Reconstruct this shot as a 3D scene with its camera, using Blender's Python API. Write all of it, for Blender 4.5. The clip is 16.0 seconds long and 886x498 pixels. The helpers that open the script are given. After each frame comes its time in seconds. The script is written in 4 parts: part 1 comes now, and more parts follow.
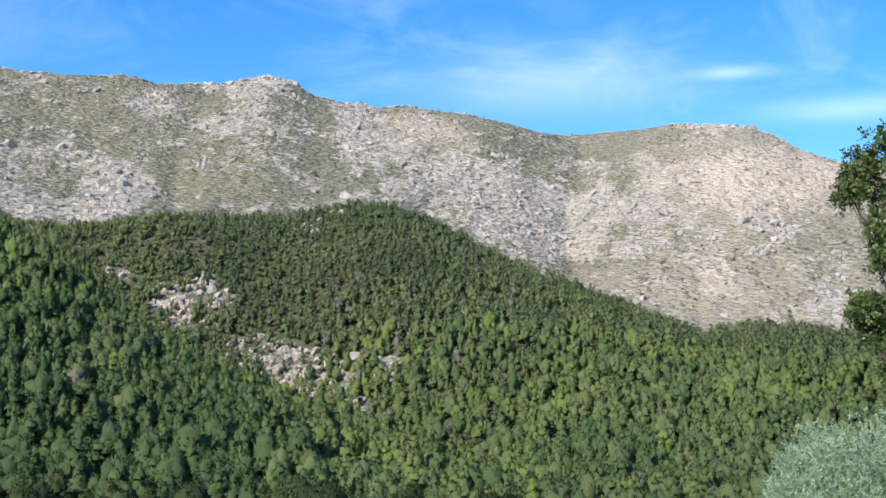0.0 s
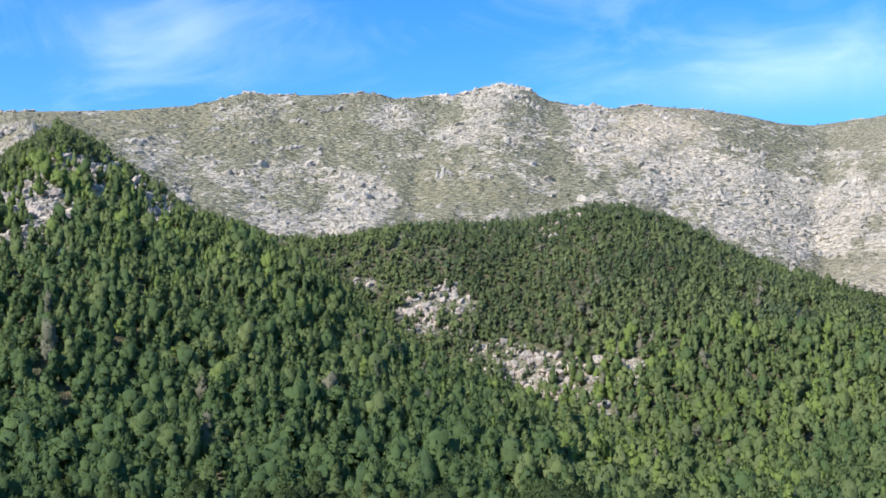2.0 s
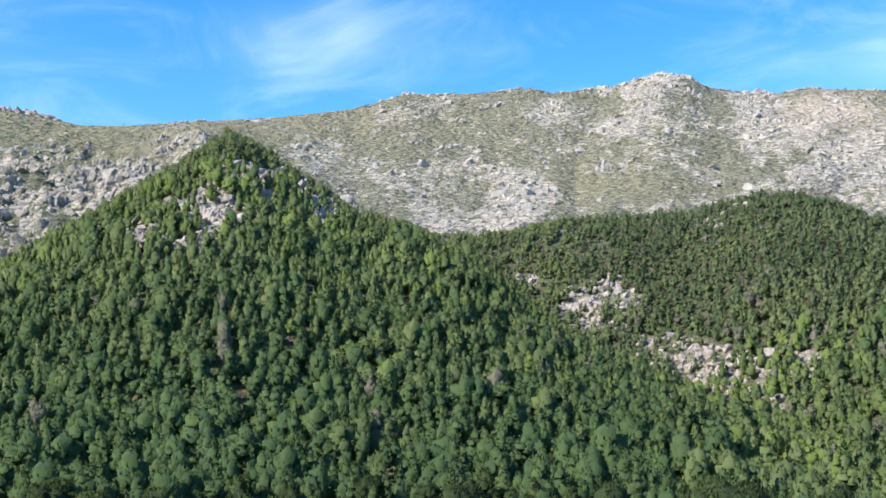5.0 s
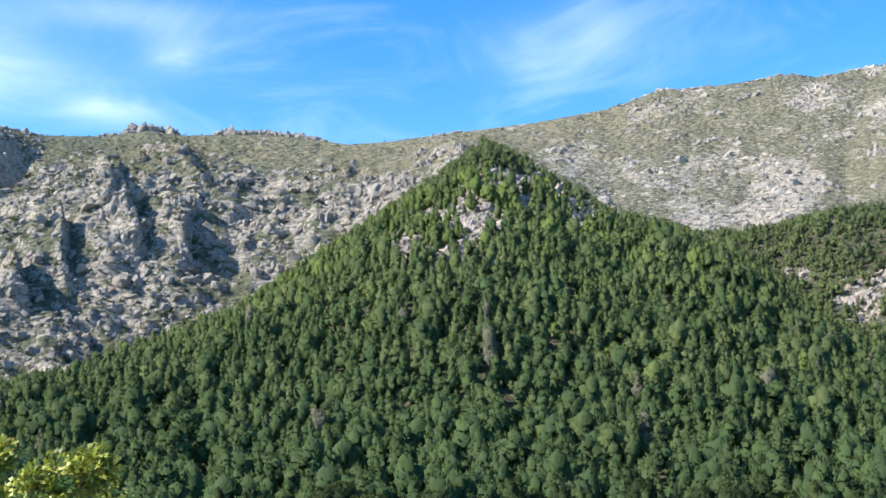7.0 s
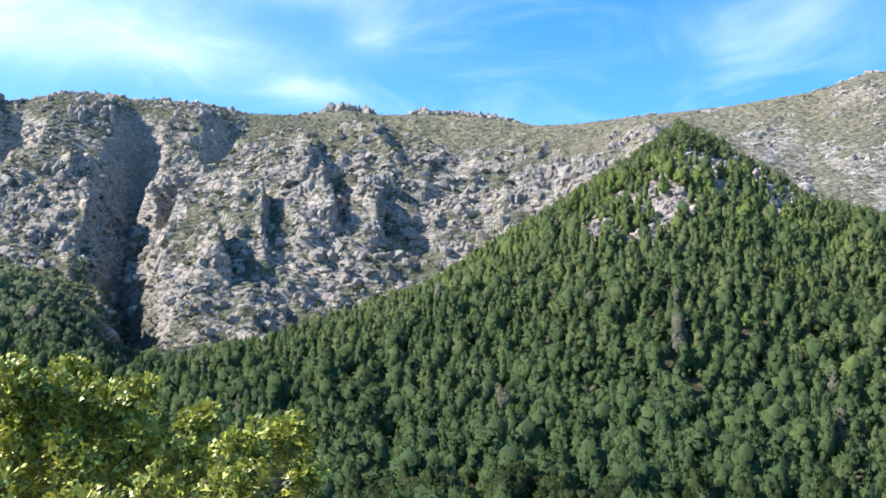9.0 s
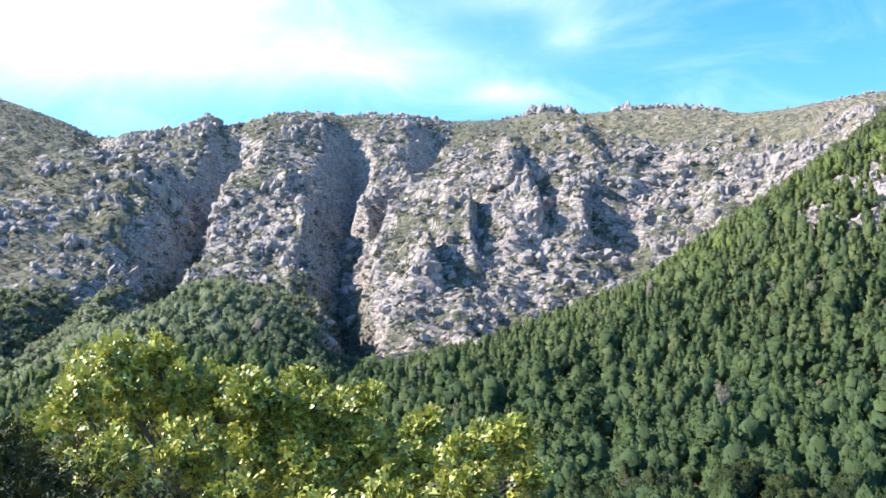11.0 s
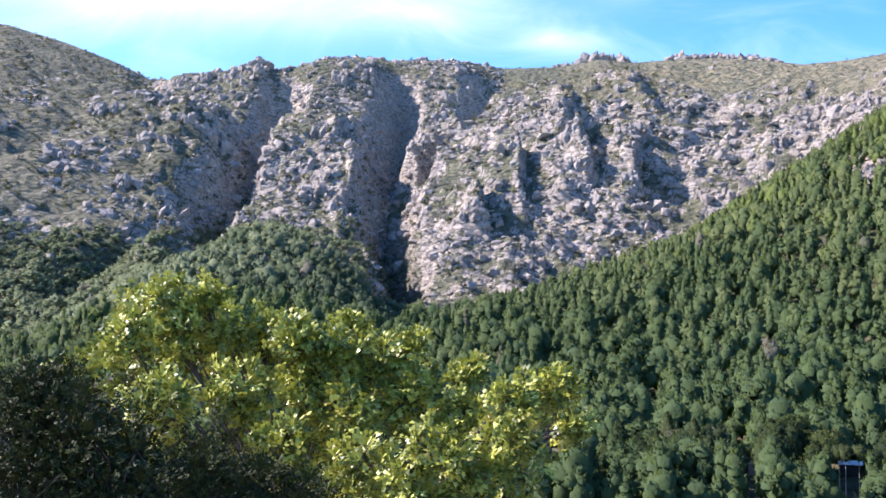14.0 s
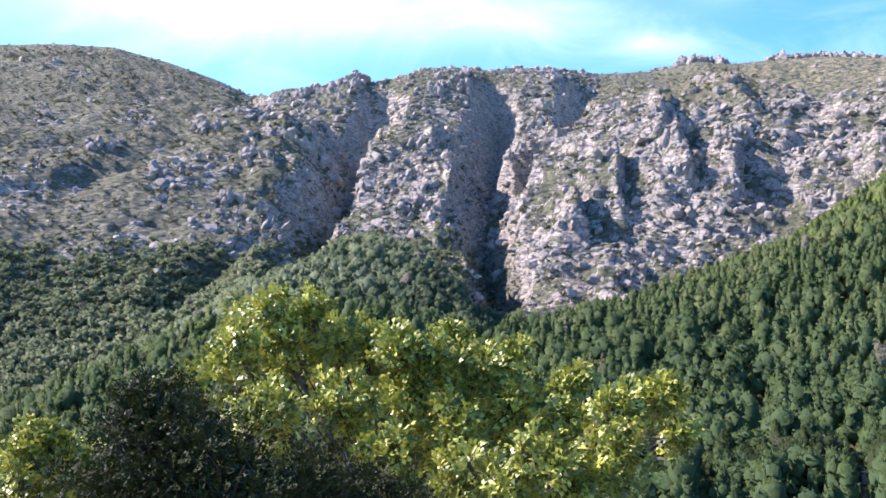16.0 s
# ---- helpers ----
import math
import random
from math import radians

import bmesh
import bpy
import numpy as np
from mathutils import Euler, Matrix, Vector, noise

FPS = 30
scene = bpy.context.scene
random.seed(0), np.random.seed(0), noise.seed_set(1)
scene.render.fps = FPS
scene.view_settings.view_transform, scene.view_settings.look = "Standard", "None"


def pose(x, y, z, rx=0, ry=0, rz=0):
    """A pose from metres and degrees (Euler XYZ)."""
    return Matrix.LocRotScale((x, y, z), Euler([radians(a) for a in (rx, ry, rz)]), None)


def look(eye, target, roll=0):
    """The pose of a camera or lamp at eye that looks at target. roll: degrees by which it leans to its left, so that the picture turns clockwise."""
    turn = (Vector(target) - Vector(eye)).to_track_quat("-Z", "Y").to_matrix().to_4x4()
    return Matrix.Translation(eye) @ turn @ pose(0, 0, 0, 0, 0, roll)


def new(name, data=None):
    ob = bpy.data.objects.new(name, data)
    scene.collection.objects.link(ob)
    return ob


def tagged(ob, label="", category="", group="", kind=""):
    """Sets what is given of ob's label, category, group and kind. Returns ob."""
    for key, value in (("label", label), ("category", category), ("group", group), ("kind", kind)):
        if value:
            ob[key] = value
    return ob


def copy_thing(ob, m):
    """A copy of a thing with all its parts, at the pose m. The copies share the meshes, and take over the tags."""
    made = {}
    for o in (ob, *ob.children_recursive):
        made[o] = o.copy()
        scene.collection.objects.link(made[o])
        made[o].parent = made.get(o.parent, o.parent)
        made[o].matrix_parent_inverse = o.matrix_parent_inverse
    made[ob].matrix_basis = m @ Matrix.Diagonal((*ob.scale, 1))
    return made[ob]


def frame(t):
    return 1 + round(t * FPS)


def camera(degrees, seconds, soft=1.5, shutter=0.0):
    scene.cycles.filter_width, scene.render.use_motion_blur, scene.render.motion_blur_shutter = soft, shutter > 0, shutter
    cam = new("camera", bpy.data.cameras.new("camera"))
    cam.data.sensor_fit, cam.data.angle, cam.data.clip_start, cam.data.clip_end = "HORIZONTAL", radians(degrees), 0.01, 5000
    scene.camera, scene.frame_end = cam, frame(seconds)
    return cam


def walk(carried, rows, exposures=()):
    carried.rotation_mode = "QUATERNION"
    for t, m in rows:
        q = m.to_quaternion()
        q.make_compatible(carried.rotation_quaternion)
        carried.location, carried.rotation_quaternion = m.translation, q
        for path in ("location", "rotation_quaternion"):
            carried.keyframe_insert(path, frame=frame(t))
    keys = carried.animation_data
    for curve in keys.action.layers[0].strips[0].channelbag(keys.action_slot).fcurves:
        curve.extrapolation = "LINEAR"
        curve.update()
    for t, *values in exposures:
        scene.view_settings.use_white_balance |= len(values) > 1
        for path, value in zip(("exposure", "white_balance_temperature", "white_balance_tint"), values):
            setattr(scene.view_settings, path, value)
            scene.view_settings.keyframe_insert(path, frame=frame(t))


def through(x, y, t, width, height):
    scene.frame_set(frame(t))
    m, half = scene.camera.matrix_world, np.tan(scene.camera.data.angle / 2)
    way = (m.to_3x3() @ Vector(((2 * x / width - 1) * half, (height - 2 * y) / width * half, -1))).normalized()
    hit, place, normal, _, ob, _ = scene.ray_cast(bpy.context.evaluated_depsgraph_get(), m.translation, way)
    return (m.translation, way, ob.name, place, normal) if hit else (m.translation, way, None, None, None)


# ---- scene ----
# ---------------------------------------------------------------- camera
EYE, ARM = 1.6, 0.15
cam = camera(42.37, 16.0, soft=1.6)
# seconds, yaw to the left, pitch up, lean to the right (degrees): a hand-held pan from a hillside terrace
ROWS = [
    (0.0, 0.278, 6.402, -0.723),
    (0.5, 2.253, 7.141, 0.107),
    (1.0, 4.923, 6.714, 0.143),
    (1.5, 8.132, 6.854, 0.569),
    (2.0, 12.359, 6.518, 0.004),
    (2.5, 14.773, 6.224, -0.078),
    (3.0, 15.635, 5.978, -0.230),
    (3.5, 16.646, 5.512, -0.307),
    (6.0, 25.366, 7.204, 1.010),
    (6.5, 29.313, 7.101, 1.291),
    (7.0, 33.752, 6.800, 1.829),
    (7.5, 35.132, 5.182, 0.267),
    (8.0, 37.037, 5.202, -0.479),
    (8.5, 39.179, 5.483, -0.976),
    (9.0, 42.953, 5.944, -0.837),
    (9.5, 46.216, 6.586, -0.374),
    (10.0, 50.318, 5.404, 1.493),
    (12.5, 55.765, 7.018, -0.601),
    (13.0, 55.518, 5.656, -0.896),
    (13.5, 55.677, 3.161, -0.273),
    (14.0, 55.895, 3.406, -0.432),
    (14.5, 55.710, 3.004, -0.536),
    (15.0, 56.330, 3.631, -0.425),
    (15.5, 58.223, 3.929, 0.104),
    (16.0, 60.898, 3.852, 0.339),
]


def held(yaw, pitch, lean):
    a = radians(yaw)
    return pose(-ARM * math.sin(a), ARM * math.cos(a), EYE, 90 + pitch, lean, yaw)


EXPOSURES = [(0.0, 0.64, 6260, 15), (3.5, 0.88, 6190, 13), (7.0, 0.88, 6310, 13), (9.5, 1.02, 6170, 17), (10.2, 1.05, 6150, 18), (12.3, 1.85, 6290, 27),
             (12.5, 1.75, 6280, 27), (13.0, 1.28, 6230, 29), (13.5, 1.2, 6200, 30), (16.0, 1.27, 6150, 31)]
walk(cam, [(t, held(yaw, pitch, lean)) for t, yaw, pitch, lean in ROWS], EXPOSURES)

# ---------------------------------------------------------------- sky and sun
SUN_YAW, SUN_UP = 136.0, 38.0
world = bpy.data.worlds.new("sky")
scene.world = world
world.use_nodes = True
wn, wl = world.node_tree.nodes, world.node_tree.links
sky = wn.new("ShaderNodeTexSky")
sky.sky_type, sky.sun_disc = "NISHITA", False
sky.sun_elevation, sky.sun_rotation = radians(SUN_UP), radians(-SUN_YAW)
sky.altitude, sky.air_density, sky.dust_density, sky.ozone_density = 1200, 1.0, 0.9, 3.0
SKY_STRENGTH = 0.15
coord = wn.new("ShaderNodeTexCoord")


def sky_math(op, a, b=None):
    n = wn.new("ShaderNodeMath")
    n.operation = op
    for i, v in enumerate((a, b)):
        if v is None:
            continue
        if isinstance(v, (int, float)):
            n.inputs[i].default_value = v
        else:
            wl.new(v, n.inputs[i])
    return n.outputs[0]


# thin cirrus: stretched noise over the dome, thicker towards the sun
stretch = wn.new("ShaderNodeMapping")
stretch.inputs["Rotation"].default_value = (0.15, -0.35, 0.4)
stretch.inputs["Scale"].default_value = (2.5, 2.5, 6.0)
wl.new(coord.outputs["Generated"], stretch.inputs["Vector"])
wisp = wn.new("ShaderNodeTexNoise")
wisp.inputs["Scale"].default_value, wisp.inputs["Detail"].default_value = 2.6, 7.0
wisp.inputs["Roughness"].default_value, wisp.inputs["Distortion"].default_value = 0.6, 0.9
wl.new(stretch.outputs[0], wisp.inputs["Vector"])
band = wn.new("ShaderNodeMapRange")
band.interpolation_type = "SMOOTHSTEP"
band.inputs["From Min"].default_value, band.inputs["From Max"].default_value = 0.44, 0.78
wl.new(wisp.outputs["Fac"], band.inputs["Value"])


def puff(yaw, up, wide, tall):
    """A soft cloud round one direction of the sky: 1 in its middle, 0 outside."""
    a, e = radians(yaw), radians(up)
    d = Vector((-math.sin(a) * math.cos(e), math.cos(a) * math.cos(e), math.sin(e)))
    side, top = Vector((math.cos(a), math.sin(a), 0)), Vector((math.sin(a) * math.sin(e), -math.cos(a) * math.sin(e), math.cos(e)))
    total = None
    for axis, size in ((side, wide), (top, tall)):
        dot = wn.new("ShaderNodeVectorMath")
        dot.operation = "DOT_PRODUCT"
        wl.new(coord.outputs["Generated"], dot.inputs[0])
        dot.inputs[1].default_value = axis
        off = sky_math("MULTIPLY", dot.outputs["Value"], 57.3 / size)
        sq = sky_math("MULTIPLY", off, off)
        total = sq if total is None else sky_math("ADD", total, sq)
    front = wn.new("ShaderNodeVectorMath")
    front.operation = "DOT_PRODUCT"
    wl.new(coord.outputs["Generated"], front.inputs[0])
    front.inputs[1].default_value = d
    return sky_math("MULTIPLY", sky_math("EXPONENT", sky_math("MULTIPLY", total, -1.0)), sky_math("GREATER_THAN", front.outputs["Value"], 0.0))


cover = sky_math("MULTIPLY", band.outputs[0], 0.09)
for yaw, up, wide, tall, much in ((50.1, 13.7, 2.1, 0.55, 0.2), (46.8, 16.8, 1.6, 1.3, 0.14), (49.5, 18.3, 5.0, 0.8, 0.12), (-5.5, 14.6, 6.0, 1.4, 0.2), (-14.0, 14.9, 1.6, 0.3, 0.22), (28.4, 16.4, 2.4, 1.5, 0.10),
                                  (-20.0, 12.9, 4.0, 0.6, 0.22), (73.0, 18.0, 11.0, 3.4, 0.55), (25.3, 17.6, 1.6, 1.8, 0.08), (60.0, 15.5, 8.0, 1.4, 0.2)):
    rough = sky_math("MULTIPLY", puff(yaw, up, wide, tall), sky_math("ADD", sky_math("MULTIPLY", wisp.outputs["Fac"], 1.3), 0.3))
    cover = sky_math("ADD", cover, sky_math("MULTIPLY", rough, much))
cover = sky_math("MINIMUM", cover, 1.0)
deep = wn.new("ShaderNodeHueSaturation")
deep.inputs["Saturation"].default_value, deep.inputs["Value"].default_value = 1.35, 1.0
wl.new(sky.outputs[0], deep.inputs["Color"])
veil = wn.new("ShaderNodeMix")
veil.data_type = "RGBA"
wl.new(cover, veil.inputs["Factor"])
wl.new(deep.outputs[0], veil.inputs["A"])
veil.inputs["B"].default_value = (8.2, 8.6, 9.2, 1)
wl.new(veil.outputs["Result"], wn["Background"].inputs["Color"])
wn["Background"].inputs["Strength"].default_value = SKY_STRENGTH

sun = new("sun", bpy.data.lights.new("sun", "SUN"))
sun.data.energy, sun.data.angle, sun.data.color = 4.8, radians(0.53), (1.0, 0.94, 0.84)
a, e = radians(SUN_YAW), radians(SUN_UP)
sun.matrix_world = look(Vector((-math.sin(a) * math.cos(e), math.cos(a) * math.cos(e), math.sin(e))) * 100, (0, 0, 0))
del a, e


# ---------------------------------------------------------------- materials
class Mat:
    """A small wrapper to write node materials in few lines."""

    def __init__(self, name, rough=0.9):
        self.m = bpy.data.materials.new(name)
        self.m.use_nodes = True
        self.n, self.l = self.m.node_tree.nodes, self.m.node_tree.links
        self.b = self.n["Principled BSDF"]
        self.b.inputs["Roughness"].default_value = rough
        self.b.inputs["Specular IOR Level"].default_value = 0.25
        self.pos = self.n.new("ShaderNodeNewGeometry")

    def put(self, socket, value):
        if isinstance(value, (int, float)):
            socket.default_value = value
        elif isinstance(value, tuple):
            socket.default_value = value if len(value) == 4 or socket.type == "VECTOR" else (*value, 1)
        else:
            self.l.new(value, socket)

    def math(self, op, a, b=0.0):
        n = self.n.new("ShaderNodeMath")
        n.operation = op
        self.put(n.inputs[0], a)
        self.put(n.inputs[1], b)
        return n.outputs[0]

    def noise(self, size, detail=4.0, rough=0.55, vector=None, squash=(1, 1, 1)):
        """Noise with features about `size` metres across."""
        mp = self.n.new("ShaderNodeMapping")
        mp.inputs["Scale"].default_value = [s / size for s in squash]
        self.l.new(vector or self.pos.outputs["Position"], mp.inputs["Vector"])
        n = self.n.new("ShaderNodeTexNoise")
        n.inputs["Scale"].default_value, n.inputs["Detail"].default_value, n.inputs["Roughness"].default_value = 1.0, detail, rough
        self.l.new(mp.outputs[0], n.inputs["Vector"])
        return n.outputs["Fac"]

    def cells(self, size, feature="F1", squash=(1, 1, 1), random=1.0):
        mp = self.n.new("ShaderNodeMapping")
        mp.inputs["Scale"].default_value = [s / size for s in squash]
        self.l.new(self.pos.outputs["Position"], mp.inputs["Vector"])
        n = self.n.new("ShaderNodeTexVoronoi")
        n.feature = feature
        n.inputs["Scale"].default_value, n.inputs["Randomness"].default_value = 1.0, random
        self.l.new(mp.outputs[0], n.inputs["Vector"])
        return n

    def ramp(self, value, low, high, smooth=True):
        n = self.n.new("ShaderNodeMapRange")
        n.interpolation_type = "SMOOTHSTEP" if smooth else "LINEAR"
        self.put(n.inputs["Value"], value)
        n.inputs["From Min"].default_value, n.inputs["From Max"].default_value = low, high
        return n.outputs[0]

    def mix(self, fac, a, b):
        n = self.n.new("ShaderNodeMix")
        n.data_type = "RGBA"
        self.put(n.inputs["Factor"], fac)
        self.put(n.inputs["A"], a)
        self.put(n.inputs["B"], b)
        return n.outputs["Result"]

    def attr(self, name):
        n = self.n.new("ShaderNodeAttribute")
        n.attribute_name = name
        return n.outputs["Fac"]

    def random(self):
        return self.n.new("ShaderNodeObjectInfo").outputs["Random"]

    def island(self):
        return self.pos.outputs["Random Per Island"]

    def bump(self, height, distance, strength=1.0):
        n = self.n.new("ShaderNodeBump")
        n.inputs["Strength"].default_value, n.inputs["Distance"].default_value = strength, distance
        self.put(n.inputs["Height"], height)
        self.l.new(n.outputs[0], self.b.inputs["Normal"])

    def colour(self, value):
        self.put(self.b.inputs["Base Color"], value)
        return self

    def glow_through(self, colour, amount):
        """Light that shines through thin leaves."""
        t = self.n.new("ShaderNodeBsdfTranslucent")
        self.put(t.inputs["Color"], colour)
        mixer = self.n.new("ShaderNodeMixShader")
        mixer.inputs["Fac"].default_value = amount
        self.l.new(self.b.outputs[0], mixer.inputs[1])
        self.l.new(t.outputs[0], mixer.inputs[2])
        self.l.new(mixer.outputs[0], self.n["Material Output"].inputs["Surface"])


def granite_colour(m, shift=0.0):
    """Pale granite: warm and grey patches, lichen specks, dark weather streaks."""
    big, mid, fine = m.noise(75, 4, 0.6), m.noise(9, 4), m.noise(1.6, 3)
    block = m.n.new("ShaderNodeSeparateColor")
    m.l.new(m.cells(7.5, squash=(1, 1, 0.7)).outputs["Color"], block.inputs[0])
    c = m.mix(m.ramp(big, 0.38, 0.62), (0.47 + shift, 0.43 + shift, 0.355 + shift), (0.58 + shift, 0.51 + shift, 0.395 + shift))
    c = m.mix(m.math("MULTIPLY", m.ramp(mid, 0.48, 0.72), 0.5), c, (0.27, 0.262, 0.235))
    c = m.mix(m.math("MULTIPLY", block.outputs[0], 0.5), c, (0.29, 0.265, 0.23))
    c = m.mix(m.math("MULTIPLY", m.ramp(block.outputs[1], 0.7, 0.95), 0.5), c, (0.64, 0.57, 0.48))
    return m.mix(m.math("MULTIPLY", m.ramp(fine, 0.55, 0.75), 0.45), c, (0.22, 0.215, 0.18))


def make_ground():
    m = Mat("hillside", 0.95)
    soil, grass = m.attr("soil"), m.attr("grass")
    rock = granite_colour(m)
    green = m.mix(m.ramp(m.noise(5, 3), 0.35, 0.65), (0.10, 0.12, 0.065), (0.19, 0.19, 0.115))
    olive = m.mix(m.ramp(m.noise(6, 4, 0.65), 0.35, 0.65), (0.14, 0.14, 0.085), (0.28, 0.265, 0.175))
    scrub = m.mix(m.attr("scrub"), olive, green)
    patches = m.math("ADD", m.math("MULTIPLY", m.noise(60, 3, 0.6), 0.26), m.math("MULTIPLY", m.noise(15, 3, 0.6, squash=(1, 1, 2.2)), 0.36))
    patches = m.math("ADD", patches, m.math("MULTIPLY", m.noise(4.2, 3, 0.65, squash=(1, 1, 2.4)), 0.38))
    patches = m.math("ADD", patches, m.math("MULTIPLY", grass, 0.04))
    patches = m.math("ADD", patches, m.math("MULTIPLY", m.attr("scrub"), 0.12))
    patches = m.math("ADD", patches, m.math("MULTIPLY", m.math("SUBTRACT", 0.24, m.attr("bare")), 0.12))
    tilt = m.n.new("ShaderNodeSeparateXYZ")
    m.l.new(m.pos.outputs["True Normal"], tilt.inputs[0])
    patches = m.math("SUBTRACT", patches, m.math("MULTIPLY", m.math("SUBTRACT", 1.0, m.ramp(tilt.outputs["Z"], 0.45, 0.75)), 0.25))
    c = m.mix(m.ramp(patches, 0.42, 0.49), rock, scrub)
    joint = m.math("ADD", m.cells(8.0, "DISTANCE_TO_EDGE", (0.8, 0.8, 1.8)).outputs["Distance"], m.math("MULTIPLY", m.math("SUBTRACT", m.noise(5, 4, 0.7), 0.5), 0.8))
    c = m.mix(m.math("MULTIPLY", m.math("SUBTRACT", 1.0, m.ramp(joint, -0.02, 0.10)), 0.7), c, (0.10, 0.10, 0.065))
    turf = m.mix(m.ramp(m.noise(14, 4), 0.35, 0.65), (0.25, 0.225, 0.125), (0.36, 0.31, 0.185))
    c = m.mix(m.math("MULTIPLY", grass, m.ramp(m.noise(16, 6, 0.75), 0.44, 0.58)), c, turf)
    sand = m.attr("sand")
    c = m.mix(m.math("MULTIPLY", sand, m.ramp(m.noise(16, 4), 0.22, 0.5)), c, (0.58, 0.48, 0.36))
    floor = m.mix(m.ramp(m.noise(11, 5, 0.65), 0.4, 0.62), (0.065, 0.085, 0.036), (0.135, 0.115, 0.065))
    c = m.mix(soil, c, floor)
    near = m.attr("terrace")
    earth = m.mix(m.ramp(m.noise(0.9, 6, 0.7), 0.4, 0.6), (0.20, 0.165, 0.11), (0.27, 0.235, 0.125))
    earth = m.mix(m.math("MULTIPLY", m.ramp(m.noise(0.12, 4, 0.7), 0.5, 0.7), 0.6), earth, (0.11, 0.115, 0.05))
    m.colour(m.mix(near, c, earth))
    h = m.math("ADD", m.math("MULTIPLY", m.cells(8.0, squash=(0.8, 0.8, 1.8)).outputs["Distance"], -2.2), m.math("MULTIPLY", m.noise(6.0, 5, 0.7, squash=(0.8, 0.8, 2.2)), 2.4))
    h = m.math("MULTIPLY", h, m.math("SUBTRACT", 1.0, near))
    h = m.math("ADD", h, m.math("MULTIPLY", m.noise(0.25, 5, 0.7), m.math("MULTIPLY", near, 0.03)))
    m.bump(h, 3.6, 0.9)
    return m.m


def make_granite(name, shift=0.0, warm=0.0):
    m = Mat(name, 0.9)
    c = granite_colour(m, shift)
    c = m.mix(m.math("MULTIPLY", m.ramp(m.noise(6, 3), 0.3, 0.7), warm), c, (0.62, 0.47, 0.35))
    c = m.mix(m.math("MULTIPLY", m.island(), 0.35), c, (0.265, 0.255, 0.24))
    streak = m.ramp(m.noise(2.6, 5, 0.7, squash=(1, 1, 0.25)), 0.5, 0.66)
    c = m.mix(m.math("MULTIPLY", streak, 0.55), c, (0.15, 0.145, 0.135))
    m.colour(m.mix(m.math("MULTIPLY", m.random(), 0.3), c, (0.33, 0.295, 0.265)))
    m.bump(m.math("ADD", m.noise(3.0, 6, 0.75), m.math("MULTIPLY", m.cells(3.4, "DISTANCE_TO_EDGE", (1, 1, 0.5)).outputs["Distance"], 0.8)), 2.2, 1.0)
    return m.m


def make_needles(name, tint, dark, light, sun_green, glow=0.4):
    m = Mat(name, 0.85)
    if tint == "attribute":
        t = m.attr("tint")
    else:
        t = m.random()
    c = m.mix(m.ramp(t, 0.0, 0.75), dark, light)
    c = m.mix(m.math("MULTIPLY", m.ramp(t, 0.72, 0.9), 0.8), c, sun_green)
    c = m.mix(m.math("MULTIPLY", m.island(), 0.25), c, sun_green)
    c = m.mix(m.math("MULTIPLY", m.ramp(t, 0.94, 0.97), 0.8), c, (0.19, 0.17, 0.14))
    m.bump(m.noise(0.9, 3, 0.7), 0.5, 0.7)
    c = m.mix(m.math("MULTIPLY", m.ramp(m.noise(90, 3), 0.4, 0.65), 0.35), c, (0.05, 0.085, 0.03))
    m.b.inputs["Specular IOR Level"].default_value = 0.2
    m.colour(c)
    m.glow_through(m.mix(0.5, c, sun_green), glow)
    return m.m


def make_leaf(name, one, two, three, gloss=0.42, through=0.35, turned=0.86):
    m = Mat(name, gloss)
    m.b.inputs["Specular IOR Level"].default_value = 0.45 if gloss < 0.5 else 0.15
    r = m.island()
    c = m.mix(m.ramp(r, 0.0, 0.75), one, two)
    c = m.mix(m.ramp(r, turned, turned + 0.08), c, three)
    c = m.mix(m.math("MULTIPLY", m.noise(0.05, 2), 0.3), c, one)
    m.colour(c)
    m.glow_through(c, through)
    return m.m


def make_bark(name, one, two):
    m = Mat(name, 0.95)
    m.colour(m.mix(m.ramp(m.noise(0.12, 4, 0.6, squash=(1, 1, 0.25)), 0.35, 0.65), one, two))
    m.bump(m.noise(0.05, 4, 0.6, squash=(1, 1, 0.3)), 0.02)
    return m.m


GROUND = make_ground()
GRANITE = make_granite("granite")
GRANITE_CREAM = make_granite("granite_cream", 0.04, 0.8)
GRANITE_GREY = make_granite("granite_grey", -0.09)
# far and high pines: distance haze is put into their paler green
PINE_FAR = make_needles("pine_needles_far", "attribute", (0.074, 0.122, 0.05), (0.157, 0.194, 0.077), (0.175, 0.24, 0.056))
# the pale end of this range carries the haze over the left flank
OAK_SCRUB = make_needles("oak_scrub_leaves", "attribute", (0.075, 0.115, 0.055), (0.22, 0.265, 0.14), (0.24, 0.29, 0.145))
PINE_HAZED = make_needles("pine_needles_high_hazed", "attribute", (0.082, 0.12, 0.064), (0.15, 0.187, 0.084), (0.17, 0.215, 0.08))
# nearest pines: deep shade at the slope's foot is put into this dark green
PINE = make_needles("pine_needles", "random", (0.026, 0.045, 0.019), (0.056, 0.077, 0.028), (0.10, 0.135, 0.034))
SCRUB = make_needles("scrub_leaves", "attribute", (0.05, 0.066, 0.03), (0.115, 0.122, 0.06), (0.13, 0.14, 0.065))
# leaf tones run from shade-dark to sun-bright: light contrast put into the colour
OAK = make_leaf("oak_leaves", (0.085, 0.12, 0.018), (0.49, 0.51, 0.078), (0.44, 0.30, 0.07), 0.4, 0.16, 0.95)
